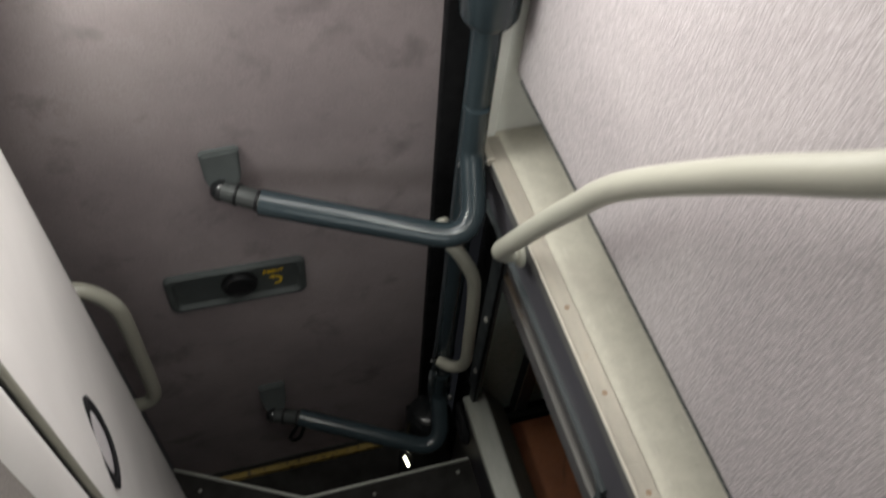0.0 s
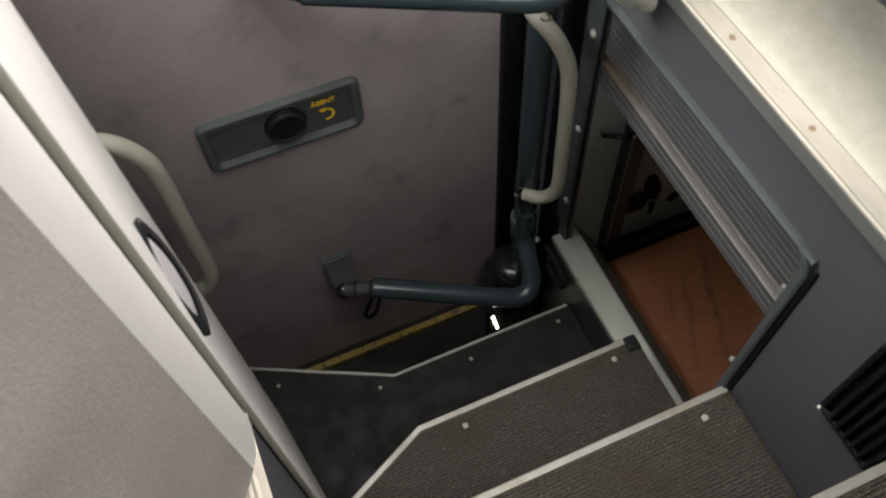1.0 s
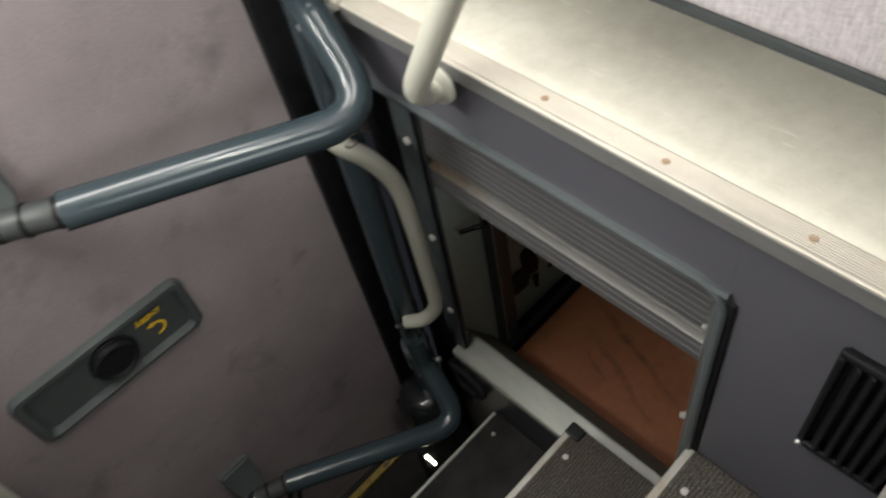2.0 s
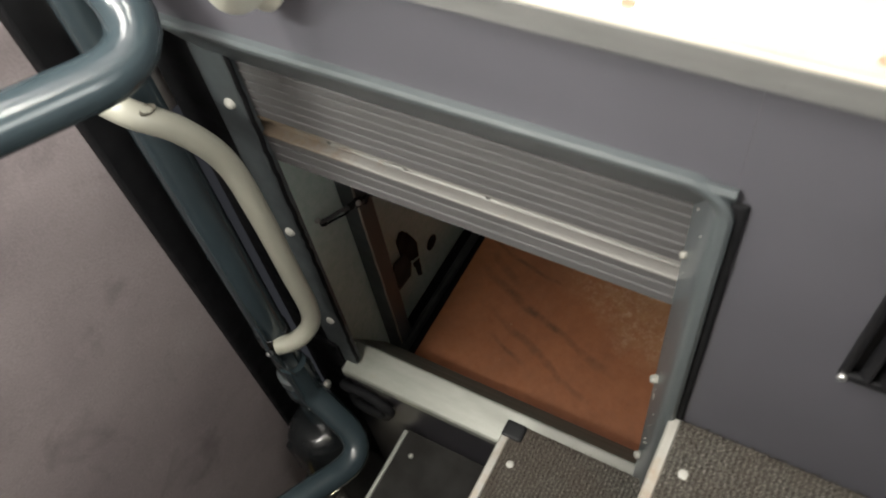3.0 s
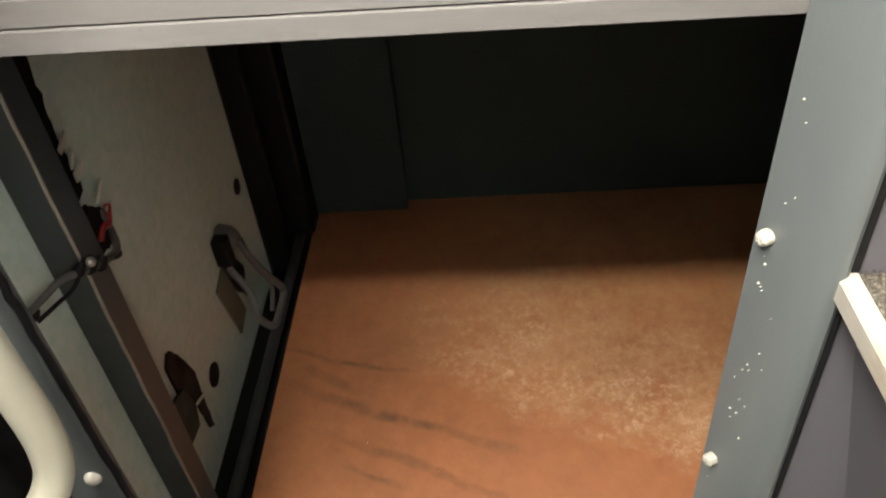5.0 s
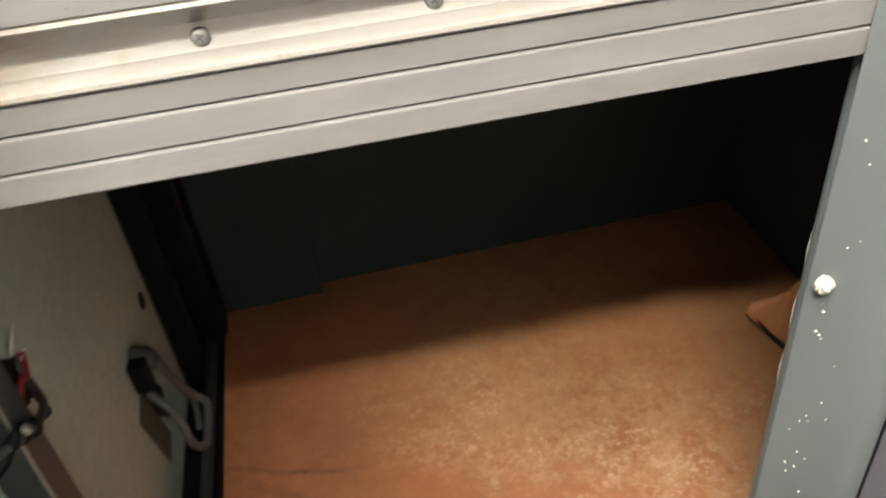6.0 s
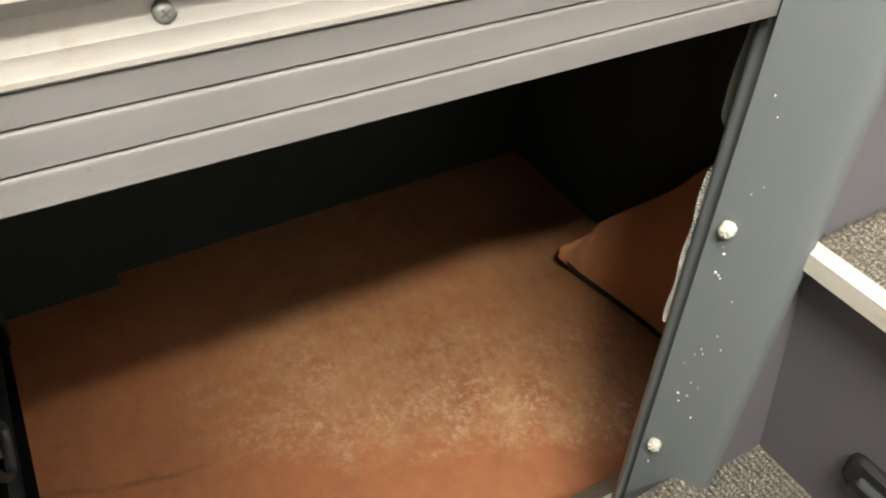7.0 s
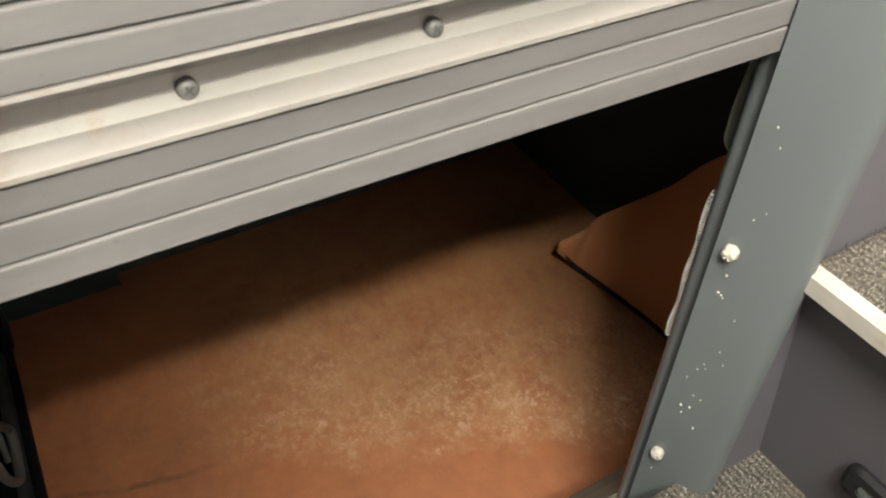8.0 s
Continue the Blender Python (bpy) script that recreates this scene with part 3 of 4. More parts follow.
def step(label, z, outline, front, carpet_to, back, rivets, depth, tread=None, rake=0.0, overhang=0.012):
    """outline: the body seen from above; front: the nosing's line from right to left."""
    th = thing("stair_step", label, "step", "steps of the stairwell")
    set_back = [(x, y - overhang if y > back + 0.01 else y) for x, y in outline]
    bm = prism(set_back, "z", z - depth, z - 0.006)
    for v in bm.verts:
        # raked riser
        if rake and v.co.z < z - depth + 0.001 and v.co.y > back + 0.01:
            v.co.y -= rake
    part("body", bm, SLATE, th, "slate laminate riser")

    def front_of(x):
        for (xa, ya), (xb, yb) in zip(front, front[1:]):
            if xb <= x <= xa:
                return ya + (yb - ya) * (x - xa) / (xb - xa) - 0.0066
        return front[0][1] - 0.0066 if x > front[0][0] else front[-1][1] - 0.0066
    if tread:
        part("tread", prism([(x, y - 0.003) for x, y in outline], "z", z - 0.006, z), tread, th, "black studded vinyl tread")
    else:
        part("carpet", carpet_sheet(front[-1][0], carpet_to, back, front_of, z + 0.001), CARPET, th, "dark grey ribbed carpet, linty and worn")
    part("nosing", nosing(front, z, 0.0035, 0.014) if tread else nosing(front, z), ALU if tread else ALU_X, th, "scuffed aluminium nosing")
    for x, y in rivets:
        dome("rivet", (x, y, z), (0, 0, 1), 0.0050 if tread else 0.0062, 0.003, ALU if tread else SCREW_WHITE, th)
    return th


upper = step("upper stair step with dark ribbed carpet and aluminium nosing", Z_UPPER,
             [(X_PANEL, Y_UPPER), (X_LEFT, Y_UPPER), (X_LEFT, Y_AISLE - 0.02), (X_PANEL, Y_AISLE - 0.02)],
             [(-0.024, Y_UPPER), (-0.58, Y_UPPER), (-0.664, Y_UPPER - 0.05)], -0.024, Y_AISLE - 0.005,
             [(-0.081, -0.217), (-0.44, -0.222)], 0.262, None, 0.054)
middle = step("middle stair step with cut corner and dark ribbed carpet", Z_MIDDLE,
              [(-0.010, Y_MIDDLE), (-0.472, Y_MIDDLE), (-0.640, -0.049), (X_LEFT, -0.062), (X_LEFT, Y_UPPER - 0.07), (-0.010, Y_UPPER - 0.07)],
              [(-0.036, Y_MIDDLE), (-0.472, Y_MIDDLE), (-0.640, -0.049)], -0.010, Y_UPPER - 0.066,
              [(-0.070, 0.004), (-0.060, -0.190), (-0.39, 0.000)], 0.266)
lower = step("lower stair step with cut corner and black vinyl tread", Z_LOWER,
             [(-0.008, Y_LOWER), (-0.459, Y_LOWER), (-0.775, 0.418), (-0.78, 0.0), (-0.008, 0.0)],
             [(-0.012, Y_LOWER), (-0.459, Y_LOWER), (-0.775, 0.418)], -0.01, 0.0,
             [(-0.050, 0.228), (-0.715, 0.345), (-0.28, 0.225), (-0.50, 0.245)], 0.288, DARK_TREAD)
aisle = step("third stair step with white-scuffed aluminium nosing", Z_AISLE,
             [(X_PANEL, Y_AISLE), (X_LEFT, Y_AISLE), (X_LEFT, Y_FLOOR - 0.02), (X_PANEL, Y_FLOOR - 0.02)],
             [(-0.026, Y_AISLE), (-0.66, Y_AISLE)], -0.026, Y_FLOOR - 0.005, [], 0.262)
landing = step("edge of the coach floor with aluminium nosing", Z_FLOOR,
               [(X_PANEL, Y_FLOOR), (X_LEFT, Y_FLOOR), (X_LEFT, Y_FLOOR - 0.019), (X_PANEL, Y_FLOOR - 0.019)],
               [(-0.040, Y_FLOOR), (-0.66, Y_FLOOR)], -0.040, Y_FLOOR - 0.018, [], 0.248)
part("corner_cap", box(-0.036, -0.009, Y_MIDDLE - 0.026, Y_MIDDLE + 0.006, Z_MIDDLE - 0.026, Z_MIDDLE + 0.006, 0.004), BLACK, middle, "black plastic corner cap")
tagged(part("carpet_fray", fray(-0.012, -0.16, Y_MIDDLE - 0.026, Z_MIDDLE + 0.001, 3), CARPET, middle, "frayed carpet fibres"), kind="stuff")
tagged(part("carpet_fray", fray(-0.024, Y_AISLE + 0.01, Y_UPPER - 0.012, Z_UPPER + 0.001, 4), CARPET, upper, "frayed carpet fibres"), kind="stuff")


def sill():
    th = thing("sill", "worn aluminium sill of the bunk opening", "sill")
    out = [(-0.0085, -0.172), (-0.0065, -0.172), (-0.0065, -0.1585), (0.0455, -0.1475), (0.0455, -0.160), (0.0485, -0.160),
           (0.0485, -0.1455), (0.0470, -0.1440), (0.0440, -0.1445), (-0.0055, -0.1548), (-0.0085, -0.1572)]
    part("sill", prism(out, "y", -0.19, 0.367), ALU, th)
    # flashing that slopes down to the bunk floor
    o = [(0.0488, -0.1500), (0.0515, -0.1490), (0.1255, -0.2840), (0.1255, Z_BED - 0.02), (0.1215, Z_BED - 0.02), (0.1215, -0.2850), (0.0488, -0.1545)]
    part("back_strip", prism(o, "y", -0.60, 0.3815), FLASHING, th, "dull grey-green sloping flashing")


sill()


def bunk_frame():
    """The enamelled frame along the near side and the top of the opening."""
    th = thing("opening_frame", "blue-grey enamelled metal frame round the bunk opening", "frame")
    prof = [(-0.002, 0.0150), (0.000, 0.0105), (0.0065, -0.004), (0.0130, -0.018), (0.0170, -0.0255), (0.0212, -0.0318), (0.0245, -0.0350),
            (0.0285, -0.0368), (0.0325, -0.0372), (0.0355, -0.0350), (0.0362, -0.030), (0.0362, -0.012), (0.0362, 0.010), (0.0200, 0.017), (0.004, 0.017)]
    path = rounded([(0.006, -0.153, -0.15), (0.006, -0.153, 0.583), (0.006, 0.40, 0.583)], 0.004, 9)
    bm = bmesh.new()
    rings = []
    for i, p in enumerate(path):
        d = (path[min(i + 1, len(path) - 1)] - path[max(i - 1, 0)]).normalized()
        nrm = Vector((0, -d.z, d.y))
        rings.append([bm.verts.new(p + nrm * a + Vector((b, 0, 0))) for a, b in prof])
    k = len(prof)
    for r0, r1 in zip(rings, rings[1:]):
        for j in range(k):
            bm.faces.new((r0[j], r0[(j + 1) % k], r1[(j + 1) % k], r1[j]))
    bm.faces.new(rings[0]), bm.faces.new(list(reversed(rings[-1])))
    bmesh.ops.recalc_face_normals(bm, faces=bm.faces)
    body = part("profile", bm, FRAME_BLUE, th, "", 35)
    # the top bar reaches further down, its face sloping back to the shutter
    o = [(0.0270, 0.5345), (0.0205, 0.5338), (0.0180, 0.5362), (-0.0235, 0.6010), (-0.0300, 0.6125), (-0.0270, 0.6170), (0.0270, 0.6000)]
    part("top_face", prism(o, "y", -0.186, 0.3720), FRAME_BLUE, th, "", 35)
    face = Vector((-0.42, 0.907, 0)).normalized()
    rnd = random.Random(8)
    for z, size in ((0.229, 1.0), (-0.003, 1.0), (0.474, 0.7)):
        bm = lathe([(0.0052, -0.001), (0.0057, 0.003), (0.0050, 0.006), (0.0030, 0.0075), (0.0005, 0.0078)], (0, 0, 0), (0, 0, 1), 14)
        for v in bm.verts:
            v.co *= size * rnd.uniform(0.93, 1.06)
        q = Vector((0, 0, 1)).rotation_difference(face).to_matrix().to_4x4()
        part("bolt", turned(bm, Matrix.Translation((0.0107, -0.1552, z)) @ q), BOLT_CREAM, th, "rough white-painted bolt head", 25)
    # paint flecks
    rnd = random.Random(3)
    bm = bmesh.new()
    for _ in range(26):
        z = rnd.gauss(0.13, 0.07) if rnd.random() < 0.75 else rnd.uniform(0.0, 0.55)
        at = Vector((0.0165, -0.1530, z)) + Vector((-0.912, -0.41, 0)) * rnd.choice((rnd.uniform(0.004, 0.014), rnd.uniform(0.006, 0.034)))
        r = rnd.choice((0.0003, 0.0004, 0.0005, 0.0007, 0.0010))
        lathe([(r, -0.0015), (r, 0.0004), (r * 0.4, 0.0008)], at + face * 0.0006, face, 7, bm)
    tagged(part("paint_fleck", bm, BOLT_CREAM, th, "spattered white paint flecks"), kind="stuff")
    # inner tube of the frame, the finger tab behind it and a white coil along its edge
    part("inner_tube", tube([(0.0355, -0.1664, -0.148), (0.0355, -0.1664, 0.30), (0.0355, -0.1664, 0.40)], 0.0070, 0.3, 14), FRAME_BLUE, th, "grey inner tube of the frame", 60)
    rows, bm = [], bmesh.new()
    for i in range(61):
        z = 0.18 + 0.19 * i / 60
        low = max(0.0, min(1.0, (z - 0.264) / 0.018))
        high = max(0.0, min(1.0, (0.378 - z) / 0.085))
        y = -0.1905 + 0.0105 * math.sin(low * math.pi / 2) * math.sin(high * math.pi / 2) + 0.0003 * math.sin(z * 130)
        rows.append([bm.verts.new(v) for v in ((0.0585, -0.215, z), (0.0590, y - 0.002, z), (0.0600, y, z), (0.0616, y - 0.0006, z), (0.0622, -0.215, z))])
    for r0, r1 in zip(rows, rows[1:]):
        for j in range(5):
            bm.faces.new((r0[j], r0[(j + 1) % 5], r1[(j + 1) % 5], r1[j]))
    bm.faces.new(rows[0]), bm.faces.new(list(reversed(rows[-1])))
    bmesh.ops.recalc_face_normals(bm, faces=bm.faces)
    part("finger_tab", bm, TAB_GREY, th, "greenish grey rounded finger tab", 40)
    way = []
    for i in range(54 * 8 + 1):
        k = i / 8
        slack = 0.0009 * math.sin(k * 0.31)
        way.append(Vector((0.0492 + slack + 0.0019 * math.cos(k * 2 * math.pi), -0.1718 + 0.0019 * math.sin(k * 2 * math.pi), 0.100 + 0.00268 * k)))
    part("coil", sweep(way, circle(0.0010, 6)), COIL_WHITE, th, "tight white coil hooked along the frame", 60)
    return th


bunk_frame()


def far_post():
    th = thing("hinge_plate", "dark grey metal plate with white bolts beside the opening", "plate")
    part("plate", box(0.011, 0.027, 0.3455, 0.394, -0.156, 0.585, 0.003), POST_GREY, th)
    part("back_strip", box(0.014, 0.0265, 0.3945, 0.470, -0.60, 0.602, 0.002), RUBBER, th, "black inner strip")
    rnd, way = random.Random(11), []
    for i in range(60):
        z = -0.14 + 0.72 * i / 59
        way.append(Vector((0.0145 + rnd.uniform(-0.001, 0.001), 0.3440 + rnd.uniform(-0.0012, 0.0008), z)))
    part("edge_seal", sweep(way, circle(0.0032, 8)), RUBBER, th, "ragged black edge seal", 60)
    for y, z in ((0.365, 0.471), (0.362, 0.231), (0.362, -0.008)):
        dome("bolt", (0.011, y, z), (-1, 0, 0), 0.0075, 0.006, SCREW_WHITE, th, label="white bolt head")


far_post()


def shutter():
    th = thing("roller_shutter", "half-raised grey aluminium roller shutter with ribbed slats", "shutter", at=(0.004, 0.0, 0.010))
    th.rotation_euler.x = 0.008

    def slat(z0, z1, name="slat"):
        o = [(0.030, z0), (0.0215, z0), (0.0200, z0 + 0.0003), (0.0194, z0 + 0.0010), (0.0192, z1 - 0.0020), (0.0194, z1 - 0.0012), (0.0202, z1 - 0.0008), (0.0224, z1 - 0.0004), (0.0226, z1), (0.030, z1)]
        return part(name, prism(o, "y", -0.150, 0.362), SHUTTER, th)
    for a, b in ((0.358, 0.3735), (0.3735, 0.3905), (0.3905, 0.4045)):
        slat(a, b)
    z = 0.4340
    while z < 0.60:
        slat(z, z + 0.0137)
        z += 0.0137
    o = [(0.046, 0.4046), (0.018, 0.4046), (0.0165, 0.4060), (0.0168, 0.4080), (0.019, 0.4092), (0.030, 0.4100), (0.0345, 0.4135),
         (0.0365, 0.4200), (0.0345, 0.4265), (0.0300, 0.4300), (0.0220, 0.4310), (0.0185, 0.4322), (0.0190, 0.4339), (0.046, 0.4339)]
    rail = part("handle_rail", prism(o, "y", -0.150, 0.362), RAIL, th, "bright hollow pull rail, rusty at one end", 30)
    for y in (0.262, 0.160, 0.060):
        cross_screw((0.0332, y, 0.4150), (-1, 0, 0.12), 0.0040, rail, RAIL_SCREW)


shutter()


def vent():
    th = thing("wall_vent", "black louvred vent in the slate wall panel", "vent")
    part("back", box(-0.0245, -0.0222, -0.436, -0.304, 0.444, 0.640), BLACK, th)
    for z0, z1 in ((0.440, 0.450), (0.632, 0.642)):
        part("rim", box(-0.034, -0.0246, -0.440, -0.300, z0, z1, 0.003), BLACK, th)
    for y0, y1 in ((-0.440, -0.432), (-0.308, -0.300)):
        part("rim", box(-0.034, -0.0246, y0, y1, 0.4502, 0.6318, 0.003), BLACK, th)
    for k in range(9):
        y = -0.3190 - 0.0132 * k
        bm = box(-0.006, 0.006, -0.0016, 0.0016, -0.0905, 0.0905, 0.0006, seg=1)
        part("slat", turned(bm, pose(-0.031, y, 0.541, 0, 0, 38)), BLACK, th)
    cross_screw((-0.034, -0.304, 0.445), (-1, 0, 0), 0.004, th)


vent()


# ---- the door and its linkage ----
def on_door(x, z, out=0.0):
    return Vector((x, door_y(z) - out, z))


def door():
    th = thing("coach_door", "closed coach door lined with stained mauve felt", "door")
    o = [(door_y(-0.78), -0.78), (door_y(0.2) - 0.002, 0.2), (door_y(1.345), 1.345), (door_y(1.345) + 0.03, 1.345), (door_y(-0.78) + 0.03, -0.78)]
    def sheared(bm):
        for v in bm.verts:
            if v.co.x > -0.5:
                v.co.x -= 0.0209 * v.co.z
        return bm
    part("leaf", sheared(prism(o, "x", -0.955, -0.0949)), DOOR_FELT, th)
    o = [(y - 0.012, z) for y, z in o[:3]] + [(y + 0.01, z) for y, z in o[3:]]
    part("edge_seal", sheared(prism(o, "x", -0.0945, -0.036, bevel=0.004)), RUBBER, th, "black rubber edge seal")
    # glazed upper half, unseen; assumed as the source of the door fill
    win = part("window", turned(box(-0.93, -0.165, -0.004, 0.0, 0.0, 0.83), pose(0, door_y(1.36) + 0.012, 1.36, 1.72, 0, 0)), GLASS, th, "clear glass added in the unseen door top")
    for x0, x1, z0, z1 in ((-0.955, -0.14, -0.014, 0.012), (-0.955, -0.14, 0.815, 0.84), (-0.955, -0.93, 0.0121, 0.8149), (-0.165, -0.14, 0.0121, 0.8149)):
        part("window_frame", turned(box(x0, x1, -0.012, 0.012, z0, z1, 0.004), pose(0, door_y(1.36) + 0.012, 1.36, 1.72, 0, 0)), RUBBER, win, "black rubber window frame")
    # recessed handle plate, a little askew
    tilt = pose(-0.5095, door_y(0.380) - 0.002, 0.380, 90 + 1.72, 0.8, 0)
    plate = part("handle_plate", turned(tray(0.280, 0.122, 0.012, 0.018), tilt), PLATE, th, "grey moulded plastic handle plate", 35)
    knob = [(0.036, 0.0), (0.0375, 0.004), (0.035, 0.006), (0.0335, 0.0135), (0.030, 0.0155), (0.026, 0.0125), (0.004, 0.0120)]
    bm = lathe(knob, (0.004, 0.002, 0.002), (0, 0, 1), 28)
    part("knob", turned(bm, tilt), BLACK, plate, "black turning knob", 35)
    words = bpy.data.curves.new("lettering", "FONT")
    words.body, words.size, words.extrude, words.align_x, words.offset = "ÅBENT", 0.0138, 0.0004, "CENTER", 0.0003
    tmp = new("lettering", words)
    bpy.context.view_layer.update()
    me = bpy.data.meshes.new_from_object(tmp.evaluated_get(bpy.context.evaluated_depsgraph_get()))
    bpy.data.objects.remove(tmp)
    bm = bmesh.new()
    bm.from_mesh(me)
    part("lettering", turned(bm, tilt @ pose(0.074, 0.019, 0.0030)), LETTER, plate, "yellow printed word")
    bm = bmesh.new()
    cx, cy, r0, r1 = 0.076, -0.008, 0.0102, 0.0150
    ring = [[bm.verts.new((cx + r * math.cos(a), cy + r * math.sin(a), 0.0034)) for r in (r0, r1)]
            for a in [radians(-100 + 200 * k / 20) for k in range(21)]]
    for a, b in zip(ring, ring[1:]):
        bm.faces.new((a[0], a[1], b[1], b[0]))
    tip = [bm.verts.new(v) for v in ((cx - 0.0015, cy + 0.0065, 0.0034), (cx - 0.0015, cy + 0.0190, 0.0034), (cx - 0.0130, cy + 0.0122, 0.0034))]
    bm.faces.new(tip)
    bmesh.ops.recalc_face_normals(bm, faces=bm.faces)
    part("arrow", turned(bm, tilt), LETTER, plate, "yellow curved arrow")
    part("bottom_brush", box(-0.95, -0.10, 0.470, 0.488, -0.600, -0.580, 0.003), YELLOW, th, "worn yellow edge strip")


def tray(w, h, d, corner):
    """A plate with rounded corners, a raised rim and a sunken floor; z points out of it."""
    def loop(a, b, r, z):
        pts = []
        for cx, cy, s in ((a - r, b - r, 0), (-a + r, b - r, 90), (-a + r, -b + r, 180), (a - r, -b + r, 270)):
            pts += [(cx + r * math.cos(radians(s + 15 * k)), cy + r * math.sin(radians(s + 15 * k)), z) for k in range(7)]
        return pts
    a, b = w / 2, h / 2
    bm = bmesh.new()
    rings = [[bm.verts.new(p) for p in loop(*q)] for q in (
        (a, b, corner, -0.001), (a, b, corner, d * 0.55), (a - 0.004, b - 0.004, corner - 0.003, d), (a - 0.013, b - 0.011, corner - 0.006, d),
        (a - 0.019, b - 0.017, corner - 0.008, 0.0016))]
    n = len(rings[0])
    for r0, r1 in zip(rings, rings[1:]):
        for k in range(n):
            bm.faces.new((r0[k], r0[(k + 1) % n], r1[(k + 1) % n], r1[k]))
    bm.faces.new(rings[-1]), bm.faces.new(list(reversed(rings[0])))
    bmesh.ops.recalc_face_normals(bm, faces=bm.faces)
    return bm


door()


def linkage():
    th = thing("door_linkage", "blue-grey tubular door shaft with two swing arms", "door mechanism")
    sx, sy = -0.062, 0.412
    part("shaft", tube([(sx, sy, -0.40), (sx, sy, 2.40)], 0.0245, n=24), STEEL_BLUE, th, "", 50)
    part("collar", lathe([(0.040, 0), (0.046, 0.012), (0.047, 0.20), (0.04, 0.215)], (sx, sy, 1.02), (0, 0, 1), 24), STEEL_BLUE, th, "", 40)
    part("collar", lathe([(0.026, 0), (0.031, 0.003), (0.031, 0.024), (0.026, 0.027)], (sx, sy, -0.118), (0, 0, 1), 20), POST_GREY, th, "clamp ring", 40)
    part("collar", lathe([(0.026, 0), (0.031, 0.006), (0.031, 0.03), (0.026, 0.04)], (sx, sy, -0.172), (0, 0, 1), 20), STEEL_BLUE, th, "", 40)
    bm = lathe([(0.066, 0), (0.066, 0.085), (0.063, 0.108), (0.054, 0.126), (0.040, 0.136), (0.030, 0.139)], (-0.080, 0.408, -0.410), (0, 0, 1), 28)
    box(-0.140, -0.020, 0.408, 0.452, -0.410, -0.300, 0.008, bm=bm)
    foot = part("foot", bm, GLOSS_BLACK, th, "black bearing block", 40)
    for x, y, z in ((-0.102, 0.3470, -0.322), (-0.066, 0.3450, -0.330), (-0.090, 0.3435, -0.362)):
        dome("bolt", (x, y, z), (0, -1, 0.2), 0.0065, 0.006, SILVER, foot)
    part("strap", sweep(flowing([(-0.092, 0.396, 0.100), (-0.096, 0.392, 0.045), (-0.094, 0.390, 0.000), (-0.084, 0.386, -0.045), (-0.074, 0.383, -0.090)]), circle(0.0045, 8, 0.25)),
         STEEL_BLUE, th, "bent spring strap", 60)
    # arms: height at the shaft, end of the arm, bracket top, bracket tip, reach of the tip
    for z, end, zt, tip, reach in ((0.655, (-0.437, 0.399, 0.707), 0.777, 0.698, 0.040), (-0.250, (-0.435, 0.420, -0.165), -0.094, -0.190, 0.056)):
        arm = part("arm", tube([(sx - 0.004, sy - 0.012, z + 0.20), (sx - 0.006, sy - 0.018, z + 0.10), (-0.086, 0.277, z - 0.004), end],
                               0.0232, [0.05, 0.062], 20), STEEL_BLUE, th, "", 50)
        for dx in (-0.024, 0.022):
            dome("bolt", (sx + dx, sy - 0.030, z + 0.085), (0, -1, 0.3), 0.009, 0.008, SILVER, arm)
        a = Vector(end) + Vector((0.022, -0.009, -0.003))
        b = Vector((-0.492, door_y(tip) - reach + 0.004, tip + 0.008))
        sleeve = part("sleeve", tube([a, b], 0.0185, n=16), SLEEVE, arm, "dark end sleeve", 50)
        way = (b - a).normalized()
        for w in (0.30, 0.72):
            part("band", lathe([(0.0188, -0.003), (0.0202, -0.002), (0.0202, 0.002), (0.0188, 0.003)], a.lerp(b, w), way, 18), BLACK, sleeve, "dark clamp band", 50)
        part("ball_joint", lathe([(0.004, -0.019), (0.014, -0.014), (0.0195, -0.004), (0.0195, 0.004), (0.014, 0.014), (0.004, 0.019)], b + way * 0.006, way, 18), GLOSS_BLACK, arm, "dark glossy ball joint", 60)
        # cup-shaped bracket screwed to the door, open to its lower tip
        o = [(-0.524, zt, 0.0), (-0.455, zt + 0.004, 0.0), (-0.458, zt - 0.052, 0.5), (-0.474, tip, 1.0), (-0.502, tip - 0.010, 1.0), (-0.522, zt - 0.056, 0.45)]
        bm = bmesh.new()
        back = [bm.verts.new(on_door(x, zz, -0.002)) for x, zz, _ in o]
        fr = [bm.verts.new(on_door(x * 0.94 - 0.029, zz - 0.002, 0.014 + (reach - 0.014) * w)) for x, zz, w in o]
        bm.faces.new(back)
        dish = bm.verts.new(on_door(-0.490, (zt + tip) / 2 + 0.006, 0.35 * reach))
        for k in range(6):
            bm.faces.new((back[k], fr[k], fr[(k + 1) % 6], back[(k + 1) % 6]))
            bm.faces.new((fr[k], dish, fr[(k + 1) % 6]))
        bmesh.ops.recalc_face_normals(bm, faces=bm.faces)
        rim = [e for e in bm.edges if dish not in e.verts]
        bmesh.ops.bevel(bm, geom=rim, offset=0.004, segments=2, affect="EDGES")
        part("bracket", bm, PLATE, th, "grey moulded door bracket", 40)
    part("release_hook", tube([(-0.428, 0.424, -0.175), (-0.446, 0.430, -0.240), (-0.468, 0.432, -0.300), (-0.460, 0.432, -0.328), (-0.440, 0.430, -0.305), (-0.414, 0.420, -0.185)], 0.0052, 0.012, 8), BLACK, th, "black loop below the lower arm", 60)


linkage()


